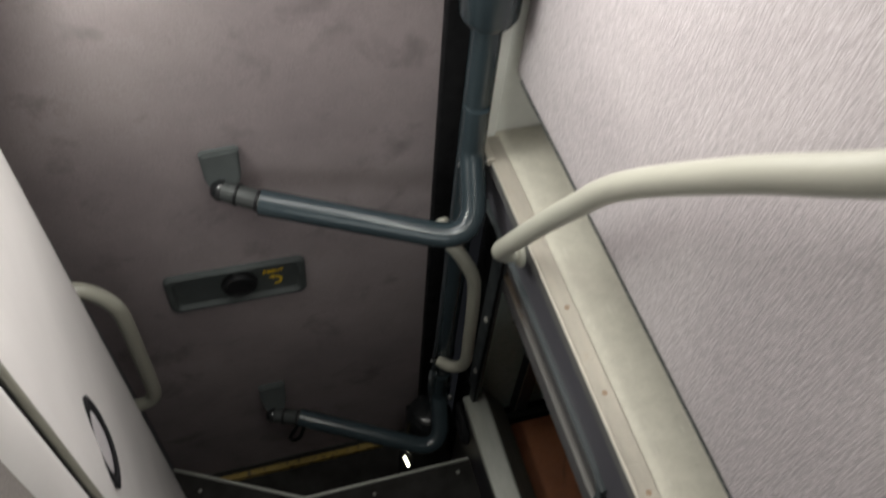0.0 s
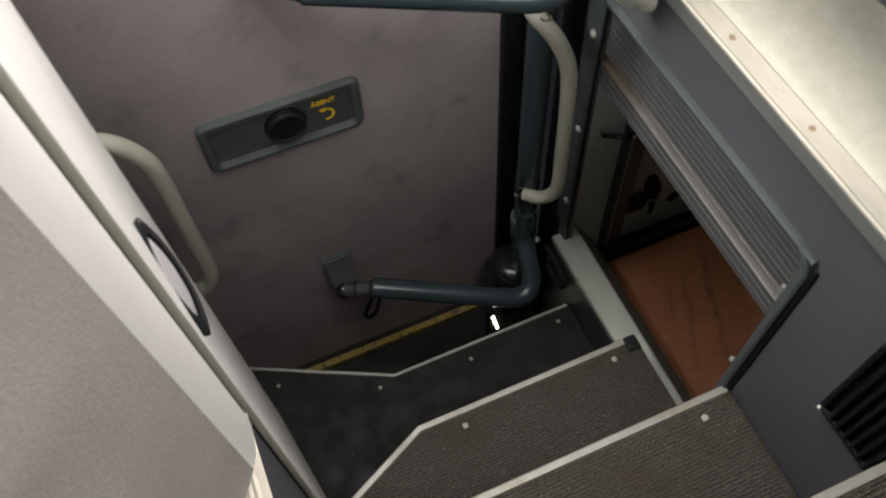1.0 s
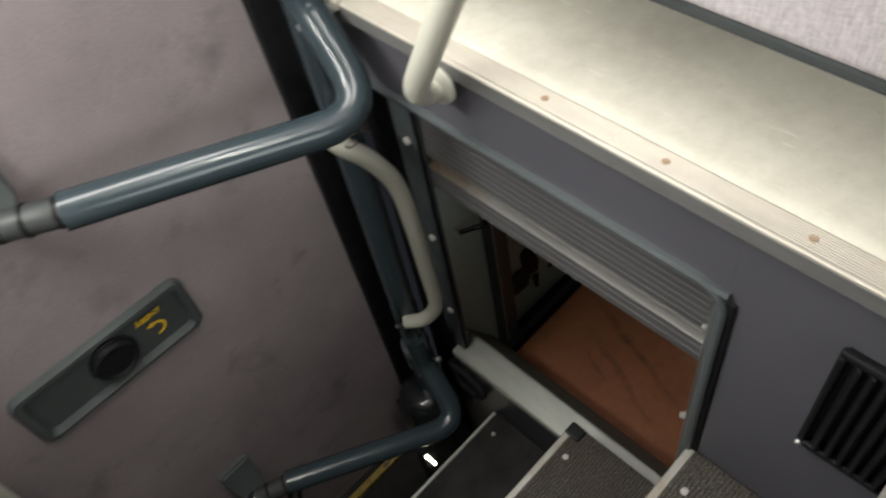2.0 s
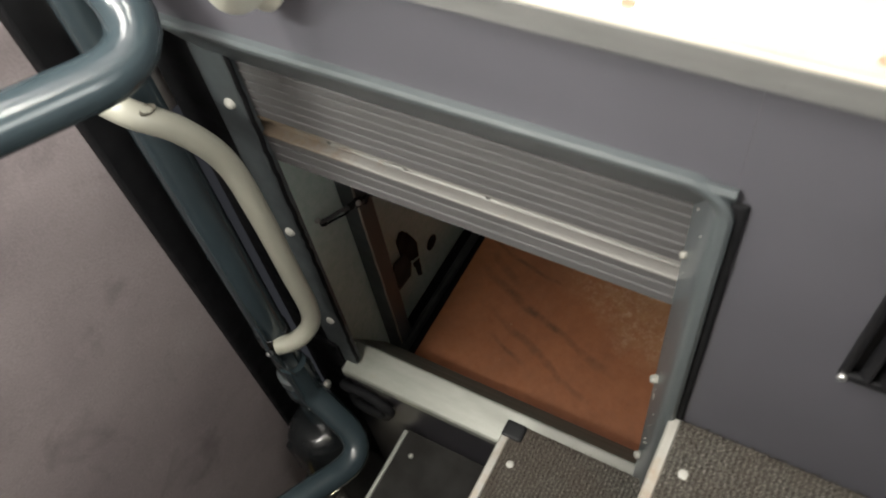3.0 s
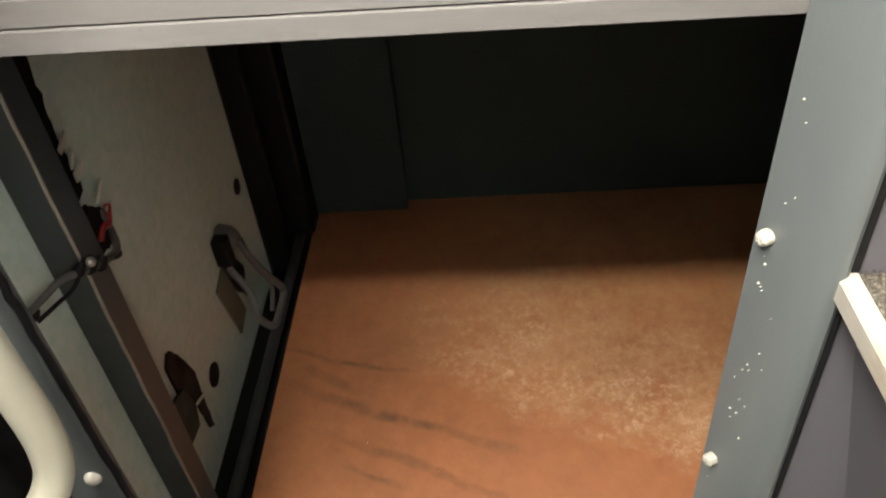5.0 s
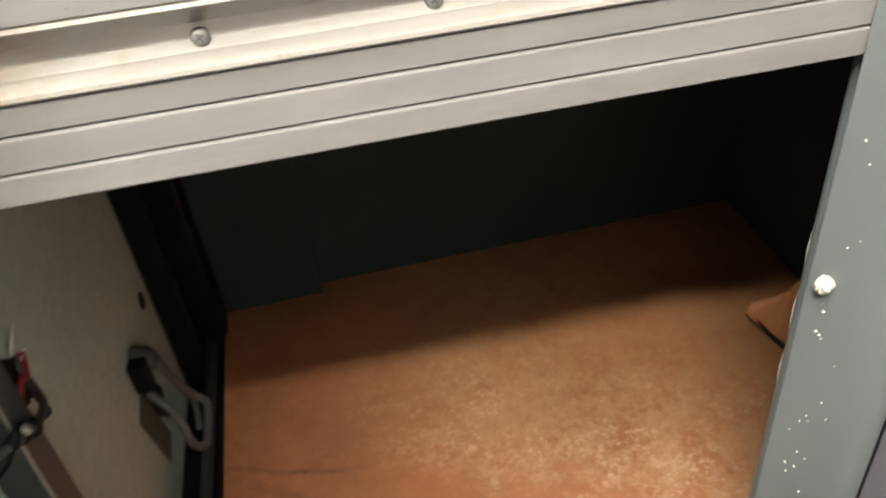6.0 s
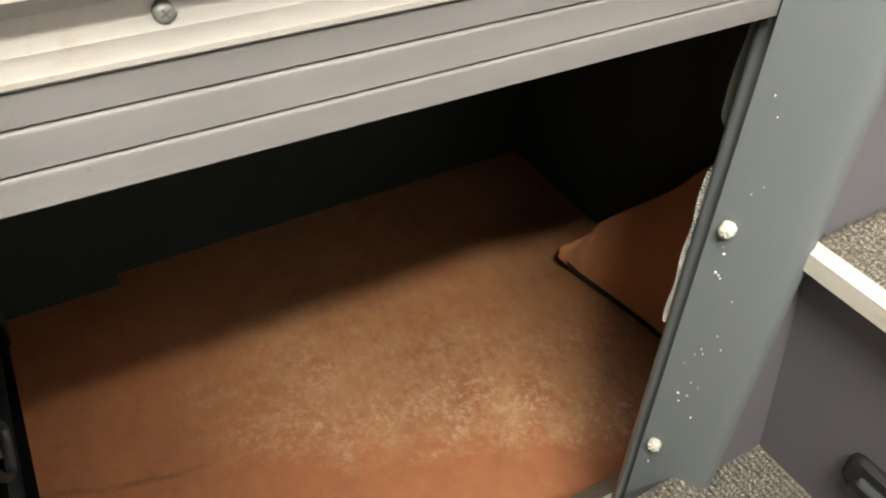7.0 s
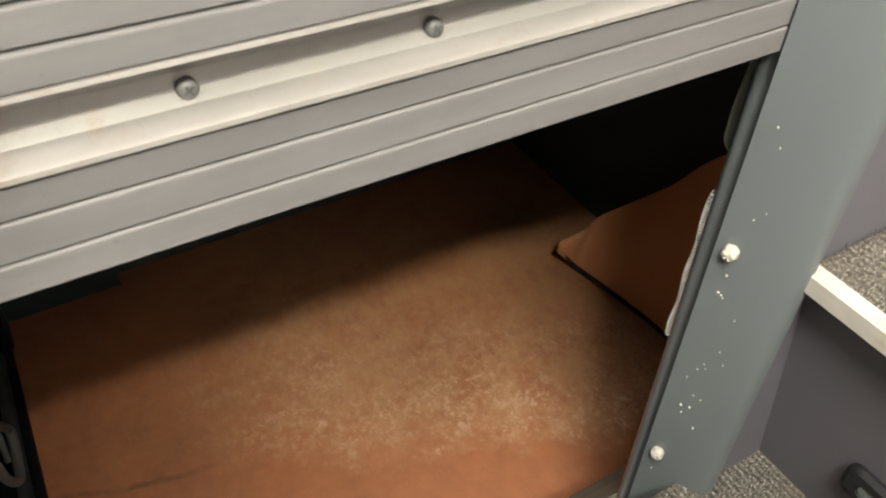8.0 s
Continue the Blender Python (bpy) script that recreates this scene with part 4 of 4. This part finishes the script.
def lens_disc(length, width):
    """A shallow oval dish with a rounded rim."""
    bm = lathe([(1.0, -0.004), (1.0, 0.0004), (0.88, 0.0014), (0.70, 0.0004), (0.05, -0.0006)], (0, 0, 0), (0, 0, 1), 24)
    bmesh.ops.scale(bm, vec=(length, width, 1), verts=bm.verts)
    return bm


def grab_handle():
    th = thing("grab_handle", "cream-coated tubular grab handle on the door shaft", "handle")
    pts = [(-0.110, 0.392, 0.578), (-0.108, 0.352, 0.568), (-0.080, 0.334, 0.525), (-0.052, 0.330, 0.450), (-0.042, 0.332, 0.340), (-0.036, 0.336, 0.200),
           (-0.032, 0.340, 0.105), (-0.040, 0.348, 0.062), (-0.062, 0.366, 0.040), (-0.080, 0.390, 0.034)]
    part("bar", sweep(flowing(pts), circle(0.0142, 18)), CREAM_DIM, th, "", 60)
    part("screw_hollow", turned(lens_disc(0.0105, 0.0056), Matrix.Translation((-0.0985, 0.3385, 0.5705)) @ Vector((0, 0, 1)).rotation_difference(Vector((0.30, -0.52, 0.80))).to_matrix().to_4x4()), HOLLOW, th, "dark screw hollow")
    part("clamp", lathe([(0.0250, -0.012), (0.0268, -0.011), (0.0268, 0.011), (0.0250, 0.012)], (-0.062, 0.412, 0.034), (0, 0, 1), 20), GLOSS_BLACK, th, "dark clamp band", 40)
    for x, y in ((-0.094, 0.396), (-0.083, 0.386)):
        dome("screw", (x, y, 0.030), (-0.5, -0.8, 0.2), 0.0055, 0.006, SILVER, th)


grab_handle()


def ledge_rail():
    th = thing("curved_rail", "cream-coated curved handrail rising from the ledge edge", "handrail")
    pts = [(-0.036, 0.200, 0.706), (-0.060, 0.200, 0.708), (-0.080, 0.187, 0.738), (-0.085, 0.150, 0.805), (-0.085, 0.076, 0.940), (-0.085, 0.020, 1.037), (-0.085, -0.050, 1.150),
           (-0.085, -0.178, 1.302), (-0.085, -0.279, 1.410), (-0.100, -0.45, 1.60), (-0.095, -0.80, 1.80), (-0.060, -1.25, 1.88), (0.010, -1.45, 1.88)]
    part("rail", sweep(flowing(pts), circle(0.0152, 20)), CREAM, th, "", 60)
    part("flange", lathe([(0.026, 0), (0.026, 0.006), (0.019, 0.010)], (-0.037, 0.200, 0.706), (-1, 0, 0), 20), CREAM, th, "", 40)


ledge_rail()


def partition():
    th = thing("low_partition", "off-white rounded partition beside the stairs", "partition")
    top = 1.205
    # gently curved panel whose far edge turns away at the door
    o = [(-0.6570, -0.1320), (-0.6605, -0.1100), (-0.6690, -0.0700), (-0.6860, 0.010), (-0.7000, 0.090), (-0.7190, 0.200), (-0.7310, 0.270), (-0.7400, 0.305), (-0.756, 0.322),
         (-0.80, 0.326), (-0.86, 0.326), (-0.86, -0.1320)]
    part("panel", prism(o, "z", Z_LOWER, top, bevel=0.0), OFF_WHITE, th, "off-white glossy panel", 40)
    part("end_strip", box(-0.800, -0.764, 0.327, 0.341, 0.62, top, 0.004), PLATE, th, "grey end strip")
    part("seam_trim", tube([(-0.6585, -0.1370, Z_LOWER), (-0.6585, -0.1370, top)], 0.0046, n=10), CREAM_DIM, th, "dull metal seam trim", 60)
    part("seam_gap", box(-0.70, -0.6590, -0.1482, -0.1440, 0.0, top), RUBBER, th, "dark seam gap")
    # pale return and the slanting felt face behind it
    o = [(-0.662, -0.1485), (-0.6565, -0.1530), (-0.6550, -0.161), (-0.6580, -0.188), (-0.664, -0.200), (-0.72, -0.200), (-0.72, -0.1485)]
    part("soft_edge", prism(o, "z", Z_FLOOR + 0.004, top), OFF_WHITE, th, "padded pale edge", 50)
    o = [(-0.664, -0.2005), (-0.939, -0.664), (-0.994, -0.624), (-0.734, -0.184), (-0.7205, -0.2005)]
    part("felt_panel", prism(o, "z", Z_FLOOR + 0.003, top), GREY_FELT, th, "grey felt panel")
    ribs = [(-0.6635 - 0.0030 * k, Z_FLOOR + (0.0052 if k % 2 else 0.0040)) for k in range(24)]
    part("ribbed_strip", prism([(-0.740, Z_FLOOR + 0.0005), (-0.6560, Z_FLOOR + 0.0005), (-0.6560, Z_FLOOR + 0.004)] + ribs, "y", -0.608, -0.1490), ALU_STRIP, th, "ribbed aluminium floor strip")
    part("lower_panel", box(-0.80, -0.6600, -0.62, -0.1440, -0.32, Z_FLOOR), SLATE, th, "slate lower panel")
    # wall added unseen behind to carry the strip, and the two added fill lamps
    wall = part("wall_strip_mount", box(-0.83, -0.760, -0.52, 0.46, top + 0.001, 1.40, 0.004), GREY_FELT)
    tagged(wall, "grey felt wall added above the partition to carry the strip", "wall", kind="structure")
    lamp = thing("fill_lamp", "small white fill lamp added below the door glass", "lamp")
    m = look(FILL_LAMP, (0.30, -0.10, -0.30))
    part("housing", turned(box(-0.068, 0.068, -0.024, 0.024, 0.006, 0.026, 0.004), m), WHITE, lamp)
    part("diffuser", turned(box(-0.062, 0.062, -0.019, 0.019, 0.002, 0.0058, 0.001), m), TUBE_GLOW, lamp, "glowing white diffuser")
    lamp = thing("fill_strip", "slim white fill strip on the added wall", "lamp")
    m = look(FILL_STRIP, (0.40, -0.05, -0.12))
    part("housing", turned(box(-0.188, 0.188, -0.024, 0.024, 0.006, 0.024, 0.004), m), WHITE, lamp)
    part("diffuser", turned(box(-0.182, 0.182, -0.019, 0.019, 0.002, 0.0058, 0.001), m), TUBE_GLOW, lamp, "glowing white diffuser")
    # oval finger pull
    along = Vector((-0.0195, 0.092, 0.056)).normalized()
    out = Vector((0.72, -0.30, 0.62))
    out = (out - along * out.dot(along)).normalized()
    m = Matrix.Translation((-0.6725, -0.035, 0.815)) @ Matrix((along, out.cross(along), out)).transposed().to_4x4()
    def lens(length, width, profile):
        bm = lathe(profile, (0, 0, 0), (0, 0, 1), 48)
        for v in bm.verts:
            ang, rad = math.atan2(v.co.y, v.co.x), math.hypot(v.co.x, v.co.y)
            v.co.x, v.co.y = length * rad * math.cos(ang), width * rad * math.sin(ang) * abs(math.sin(ang)) ** 0.45
        return bm
    bm = lens(0.060, 0.0118, [(0.9, -0.022), (1.0, 0.0), (1.0, 0.003), (0.93, 0.0050), (0.74, 0.0040), (0.70, 0.0005), (0.05, 0.0005)])
    oval = part("finger_pull", turned(bm, m), BLACK, th, "pointed oval finger pull with a dark rim", 40)
    bm = lens(0.041, 0.0066, [(1.0, 0.0006), (0.9, 0.0020), (0.4, 0.0026), (0.05, 0.0026)])
    part("insert", turned(bm, m), PULL_GREY, oval, "lilac-grey oval insert", 40)
    grip = thing("grab_handle", "cream-coated grab handle on the felt panel", "handle")
    pts = [(-0.800, -0.340, 1.088), (-0.752, -0.352, 1.080), (-0.708, -0.340, 1.062), (-0.684, -0.332, 1.024), (-0.684, -0.342, 0.96), (-0.700, -0.365, 0.84),
           (-0.745, -0.380, 0.81), (-0.810, -0.385, 0.805)]
    part("bar", sweep(flowing(pts), circle(0.0145, 16)), CREAM_DIM, grip, "", 60)
    for y, z in ((-0.342, 1.086), (-0.385, 0.806)):
        part("flange", lathe([(0.024, 0), (0.024, 0.005), (0.018, 0.008)], (-0.776 + 0.59 * (y + 0.385), y, z), (0.86, -0.5, 0), 18), CREAM_DIM, grip, "", 40)


partition()


def left_handle():
    th = thing("grab_handle", "cream-coated bent grab handle at the end of the partition", "handle")
    pts = [(-0.790, 0.386, 0.578), (-0.756, 0.384, 0.566), (-0.728, 0.382, 0.530), (-0.716, 0.382, 0.478), (-0.718, 0.382, 0.340), (-0.721, 0.382, 0.210),
           (-0.728, 0.384, 0.160), (-0.752, 0.386, 0.134), (-0.790, 0.388, 0.128)]
    part("bar", sweep(flowing(pts), circle(0.0150, 16)), CREAM_DIM, th, "", 60)
    part("back_plate", box(-0.90, -0.776, 0.372, 0.402, -0.306, 0.70, 0.004), RUBBER, th, "black back plate")


left_handle()


# ---- inside the bunk ----
def bunk():
    bm = box(0.030, 0.95, -0.66, 0.366, Z_BED - 0.03, Z_BED)
    tagged(part("floor_bunk", bm, RUST), "red-brown worn vinyl bunk floor with dusty scuffs", "floor", kind="structure")
    bm = box(0.0275, 0.745, 0.440, 0.47, -0.46, 0.66)
    tagged(part("wall_bunk_north", bm, ZINC), "galvanised sheet wall of the bunk", "wall", kind="structure")
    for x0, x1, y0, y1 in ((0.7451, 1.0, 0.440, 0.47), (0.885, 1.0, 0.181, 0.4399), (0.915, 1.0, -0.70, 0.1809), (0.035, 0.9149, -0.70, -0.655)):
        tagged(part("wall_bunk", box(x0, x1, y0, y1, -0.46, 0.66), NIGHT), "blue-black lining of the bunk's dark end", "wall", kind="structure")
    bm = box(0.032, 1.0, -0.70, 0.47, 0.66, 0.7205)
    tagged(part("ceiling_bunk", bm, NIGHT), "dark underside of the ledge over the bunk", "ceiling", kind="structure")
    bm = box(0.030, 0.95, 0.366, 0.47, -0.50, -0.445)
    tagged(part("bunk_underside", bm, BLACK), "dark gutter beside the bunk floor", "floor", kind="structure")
    # dark upright in the far corner
    th = thing("corner_upright", "black steel upright in the bunk corner", "post")
    part("upright", box(0.822, 0.884, 0.362, 0.4395, -0.445, 0.66, 0.006), BLACK, th)
    part("web", box(0.755, 0.775, 0.400, 0.4395, -0.445, 0.66, 0.003), BLACK, th)


bunk()


def channel_post():
    th = thing("channel_post", "grey steel box post fixed to the bunk wall", "post")
    # side face given a darker enamel in place of its shade
    part("web", box(0.1870, 0.1895, 0.4055, 0.4395, -0.445, 0.66), POST_GREY, th, "dark shaded side")
    part("face", box(0.1896, 0.2270, 0.405, 0.4395, -0.445, 0.66, 0.002), FRAME_BLUE, th, "grey front face")
    rnd, way = random.Random(5), []
    for i in range(45):
        way.append(Vector((0.1882 + rnd.uniform(-0.0006, 0.0006), 0.4053 + rnd.uniform(-0.0005, 0.0005), -0.43 + 1.08 * i / 44)))
    part("bright_edge", sweep(way, circle(0.0019, 7)), ALU_STRIP, th, "bare worn edge", 60)


channel_post()


def ragged(points, depth, y, seed, amount=0.004):
    """A flat dark hole plate with an uneven outline on the bunk wall."""
    rnd = random.Random(seed)
    out = []
    for (xa, za), (xb, zb) in zip(points, points[1:] + points[:1]):
        for k in range(5):
            w = k / 5
            out.append((xa + (xb - xa) * w + rnd.uniform(-amount, amount), za + (zb - za) * w + rnd.uniform(-amount, amount)))
    return prism(out, "y", y - depth, y)


def bunk_fittings():
    th = thing("wall_cutout", "ragged dark cut-out torn in the galvanised wall", "cut-out", at=(0.021, -0.0005, -0.010))
    part("opening", ragged([(0.226, 0.36), (0.274, 0.36), (0.271, 0.226), (0.266, 0.180), (0.264, 0.148), (0.268, 0.104), (0.240, 0.100), (0.226, 0.15)], 0.003, 0.4400, 1, 0.003), BLACK, th)
    for x, z, s, turn in ((0.262, 0.166, 0.013, 30), (0.266, 0.146, 0.011, -20), (0.268, 0.128, 0.012, 50), (0.288, 0.088, 0.016, 15), (0.292, 0.062, 0.009, 65)):
        part("torn_edge", turned(prism([(-s, -s * 0.5), (s * 0.3, -s * 0.9), (s, s * 0.4), (-s * 0.2, s)], "y", -0.001, 0.001), pose(x, 0.4335, z, 25, turn, 20)), TORN, th, "curled bright torn edge")
    th = thing("wall_cutout", "torn cut-out with a red cable inside", "cut-out", at=(0.028, -0.0005, -0.024))
    part("opening", ragged([(0.242, 0.112), (0.268, 0.092), (0.284, 0.070), (0.270, 0.040), (0.244, 0.042)], 0.003, 0.4400, 2, 0.003), BLACK, th)
    part("red_cable", tube([(0.248, 0.4355, 0.060), (0.260, 0.4325, 0.074), (0.270, 0.4325, 0.064), (0.286, 0.4345, 0.082)], 0.0040, 0.01, 8), RED, th, "dark red cable", 60)
    th = thing("wall_cutout", "dark stepped cut-out with a bent plate in the bunk wall", "cut-out")
    part("opening", ragged([(0.306, -0.176), (0.318, -0.186), (0.332, -0.214), (0.350, -0.262), (0.346, -0.300), (0.344, -0.376), (0.332, -0.366), (0.322, -0.290), (0.294, -0.284), (0.290, -0.190)],
                           0.003, 0.4395, 4, 0.0012), BLACK, th)
    part("bent_plate", prism([(0.262, -0.226), (0.298, -0.238), (0.312, -0.285), (0.300, -0.318), (0.255, -0.312), (0.236, -0.270)], "y", 0.4310, 0.4355), PLATE, th, "bent steel plate")
    part("tab", turned(box(-0.020, 0.020, -0.001, 0.001, -0.002, 0.002), pose(0.330, 0.434, -0.300, 0, 25, 0)), ZINC, th, "bright bent tab")
    th = thing("wall_hole", "round dark hole in the galvanised wall", "hole")
    part("opening", lathe([(0.019, 0), (0.019, 0.002)], (0.401, 0.4400, -0.330), (0, -1, 0), 20), BLACK, th)
    th = thing("wall_hole", "small dark hole near the bunk corner", "hole")
    part("opening", lathe([(0.014, 0), (0.014, 0.002)], (0.700, 0.4400, -0.20), (0, -1, 0), 16), BLACK, th)
    # looped wires over the channel
    th = thing("cable_clamp", "knotted grey wires clamped across the channel", "cable", at=(0.022, -0.014, -0.002))
    part("wire", sweep(flowing([(0.282, 0.453, 0.060), (0.272, 0.444, 0.036), (0.236, 0.424, 0.042), (0.190, 0.410, 0.066), (0.150, 0.409, 0.088)]), circle(0.0042, 10)), WIRE, th, "grey looped wire", 60)
    part("wire", sweep(flowing([(0.276, 0.453, 0.050), (0.262, 0.440, 0.026), (0.222, 0.416, 0.044), (0.176, 0.407, 0.078)]), circle(0.0026, 8)), BLACK, th, "", 60)
    part("wire", sweep(flowing([(0.150, 0.409, 0.088), (0.124, 0.416, 0.100), (0.110, 0.430, 0.092), (0.102, 0.447, 0.080)]), circle(0.0036, 8)), WIRE, th, "", 60)
    part("wire", sweep(flowing([(0.160, 0.410, 0.096), (0.140, 0.418, 0.078), (0.128, 0.436, 0.066), (0.112, 0.450, 0.060)]), circle(0.0022, 8)), BLACK, th, "", 60)
    for x, y, z, r in ((0.176, 0.408, 0.074, 0.008), (0.160, 0.409, 0.086, 0.009), (0.144, 0.410, 0.094, 0.007), (0.106, 0.444, 0.076, 0.006)):
        part("clamp", lathe([(r * 0.6, -r), (r, -r * 0.4), (r * 0.8, r * 0.3), (r * 0.5, r)], (x, y, z), (0.6, -0.4, 0.6), 10), BLACK, th, "black clamp", 50)
    for x, y, z in ((0.152, 0.401, 0.096), (0.100, 0.450, 0.086)):
        dome("screw", (x, y, z), (-0.4, -1, 0.5), 0.005, 0.005, SILVER, th)
    # cable outlet with hanging loop
    th = thing("cable_outlet", "cable outlet with hanging grey cables near the bunk corner", "cable", at=(0.030, 0.0, -0.010))
    part("gland", lathe([(0.020, 0), (0.020, 0.018), (0.014, 0.030), (0.010, 0.034)], (0.540, 0.440, -0.190), (-0.25, -1, -0.1), 18), WIRE, th, "grey cable gland", 50)
    part("clip", box(0.500, 0.524, 0.415, 0.4398, -0.222, -0.172, 0.004), BLACK, th)
    part("opening", ragged([(0.512, -0.205), (0.548, -0.215), (0.590, -0.300), (0.572, -0.350), (0.512, -0.270)], 0.003, 0.4400, 6, 0.003), BLACK, th)
    part("cable", sweep(flowing([(0.532, 0.406, -0.194), (0.522, 0.394, -0.220), (0.566, 0.392, -0.299), (0.616, 0.392, -0.372), (0.610, 0.390, -0.387), (0.578, 0.390, -0.388), (0.532, 0.392, -0.384),
                                 (0.488, 0.394, -0.320), (0.503, 0.402, -0.278), (0.520, 0.432, -0.240)]), circle(0.0062, 10)), WIRE, th, "", 60)
    part("cable", sweep(flowing([(0.546, 0.410, -0.200), (0.556, 0.402, -0.270), (0.590, 0.400, -0.345), (0.570, 0.402, -0.386)]), circle(0.0042, 8)), WIRE, th, "", 60)
    part("cover", turned(box(-0.024, 0.024, -0.002, 0.002, -0.066, 0.066, 0.001), pose(0.505, 0.4375, -0.298, 0, -16, 0)), OLIVE, th, "dull olive cover plate")
    # drain pipe in the gutter
    th = thing("floor_pipe", "dark pipe along the edge of the bunk floor", "pipe")
    part("pipe", tube([(0.128, 0.396, -0.414), (0.40, 0.394, -0.414), (0.82, 0.390, -0.410)], 0.0095, 0.1, 12), SLEEVE, th, "", 60)


bunk_fittings()


def loose_mat():
    """A stiff brown sheet that leans up the near wall of the bunk."""
    th = thing("loose_mat", "loose brown vinyl mat leaning up the bunk wall", "mat", at=(-0.010, -0.009, 0.004))
    bm = bmesh.new()
    low = flowing([(0.535, -0.477, -0.329), (0.522, -0.510, -0.376), (0.500, -0.526, -0.391), (0.42, -0.540, -0.393), (0.34, -0.549, -0.393), (0.05, -0.56, -0.393)])
    high = flowing([(0.536, -0.479, -0.326), (0.530, -0.515, -0.302), (0.520, -0.546, -0.278), (0.42, -0.572, -0.160), (0.34, -0.590, -0.050), (0.05, -0.63, 0.24)])
    grid = []
    for a, b in zip(low, high):
        row = []
        for j in range(13):
            v = j / 12
            p = a.lerp(b, v)
            row.append(bm.verts.new(p + Vector((0, 0.012 * math.sin(v * math.pi), 0.004 * math.sin(v * 5 + p.x * 9)))))
        grid.append(row)
    for a, b in zip(grid, grid[1:]):
        for j in range(12):
            bm.faces.new((a[j], b[j], b[j + 1], a[j + 1]))
    bmesh.ops.recalc_face_normals(bm, faces=bm.faces)
    bmesh.ops.solidify(bm, geom=list(bm.faces), thickness=0.006)
    part("sheet", bm, BROWN, th, "", 40)
    # black tube stands in for the dark gap under the lifted sheet
    part("edge", sweep([p + Vector((0.0, 0.006, 0.001)) for p in low], circle(0.0055, 8)), BLACK, th, "black strip for the dark gap below", 60)


loose_mat()


# ---- small things ----
def step_lamp():
    th = thing("step_lamp", "small lit step lamp in a black housing", "lamp")
    part("housing", box(-0.176, -0.138, 0.3475, 0.368, Z_ENTRY, -0.395, 0.003), BLACK, th)
    part("lens", turned(box(-0.0030, 0.0030, -0.002, 0.002, -0.040, 0.040, 0.001), pose(-0.158, 0.3460, -0.446, 0, -11, 0)), SLIT_GLOW, th, "glowing yellowish lens")


step_lamp()


def wall_clip():
    th = thing("wall_clip", "black plastic loop clip on the step riser", "clip")
    rim = part("rim", turned(tray(0.058, 0.034, 0.008, 0.011), pose(-0.125, -0.2325, 0.056, -90, 0, 0)), BLACK, th, "", 40)
    part("insert", box(-0.145, -0.105, -0.2315, -0.2260, 0.048, 0.064, 0.002), PLATE, rim, "grey insert")


wall_clip()


def buffer():
    th = thing("rubber_buffer", "black rubber buffer loop below the sill", "buffer")
    pts = [(-0.006, 0.365, -0.205), (-0.022, 0.365, -0.185), (-0.022, 0.31, -0.180), (-0.022, 0.265, -0.205), (-0.022, 0.285, -0.245), (-0.022, 0.35, -0.250), (-0.006, 0.365, -0.215)]
    part("loop", tube(pts, 0.009, 0.02, 10), RUBBER, th, "", 60)


buffer()
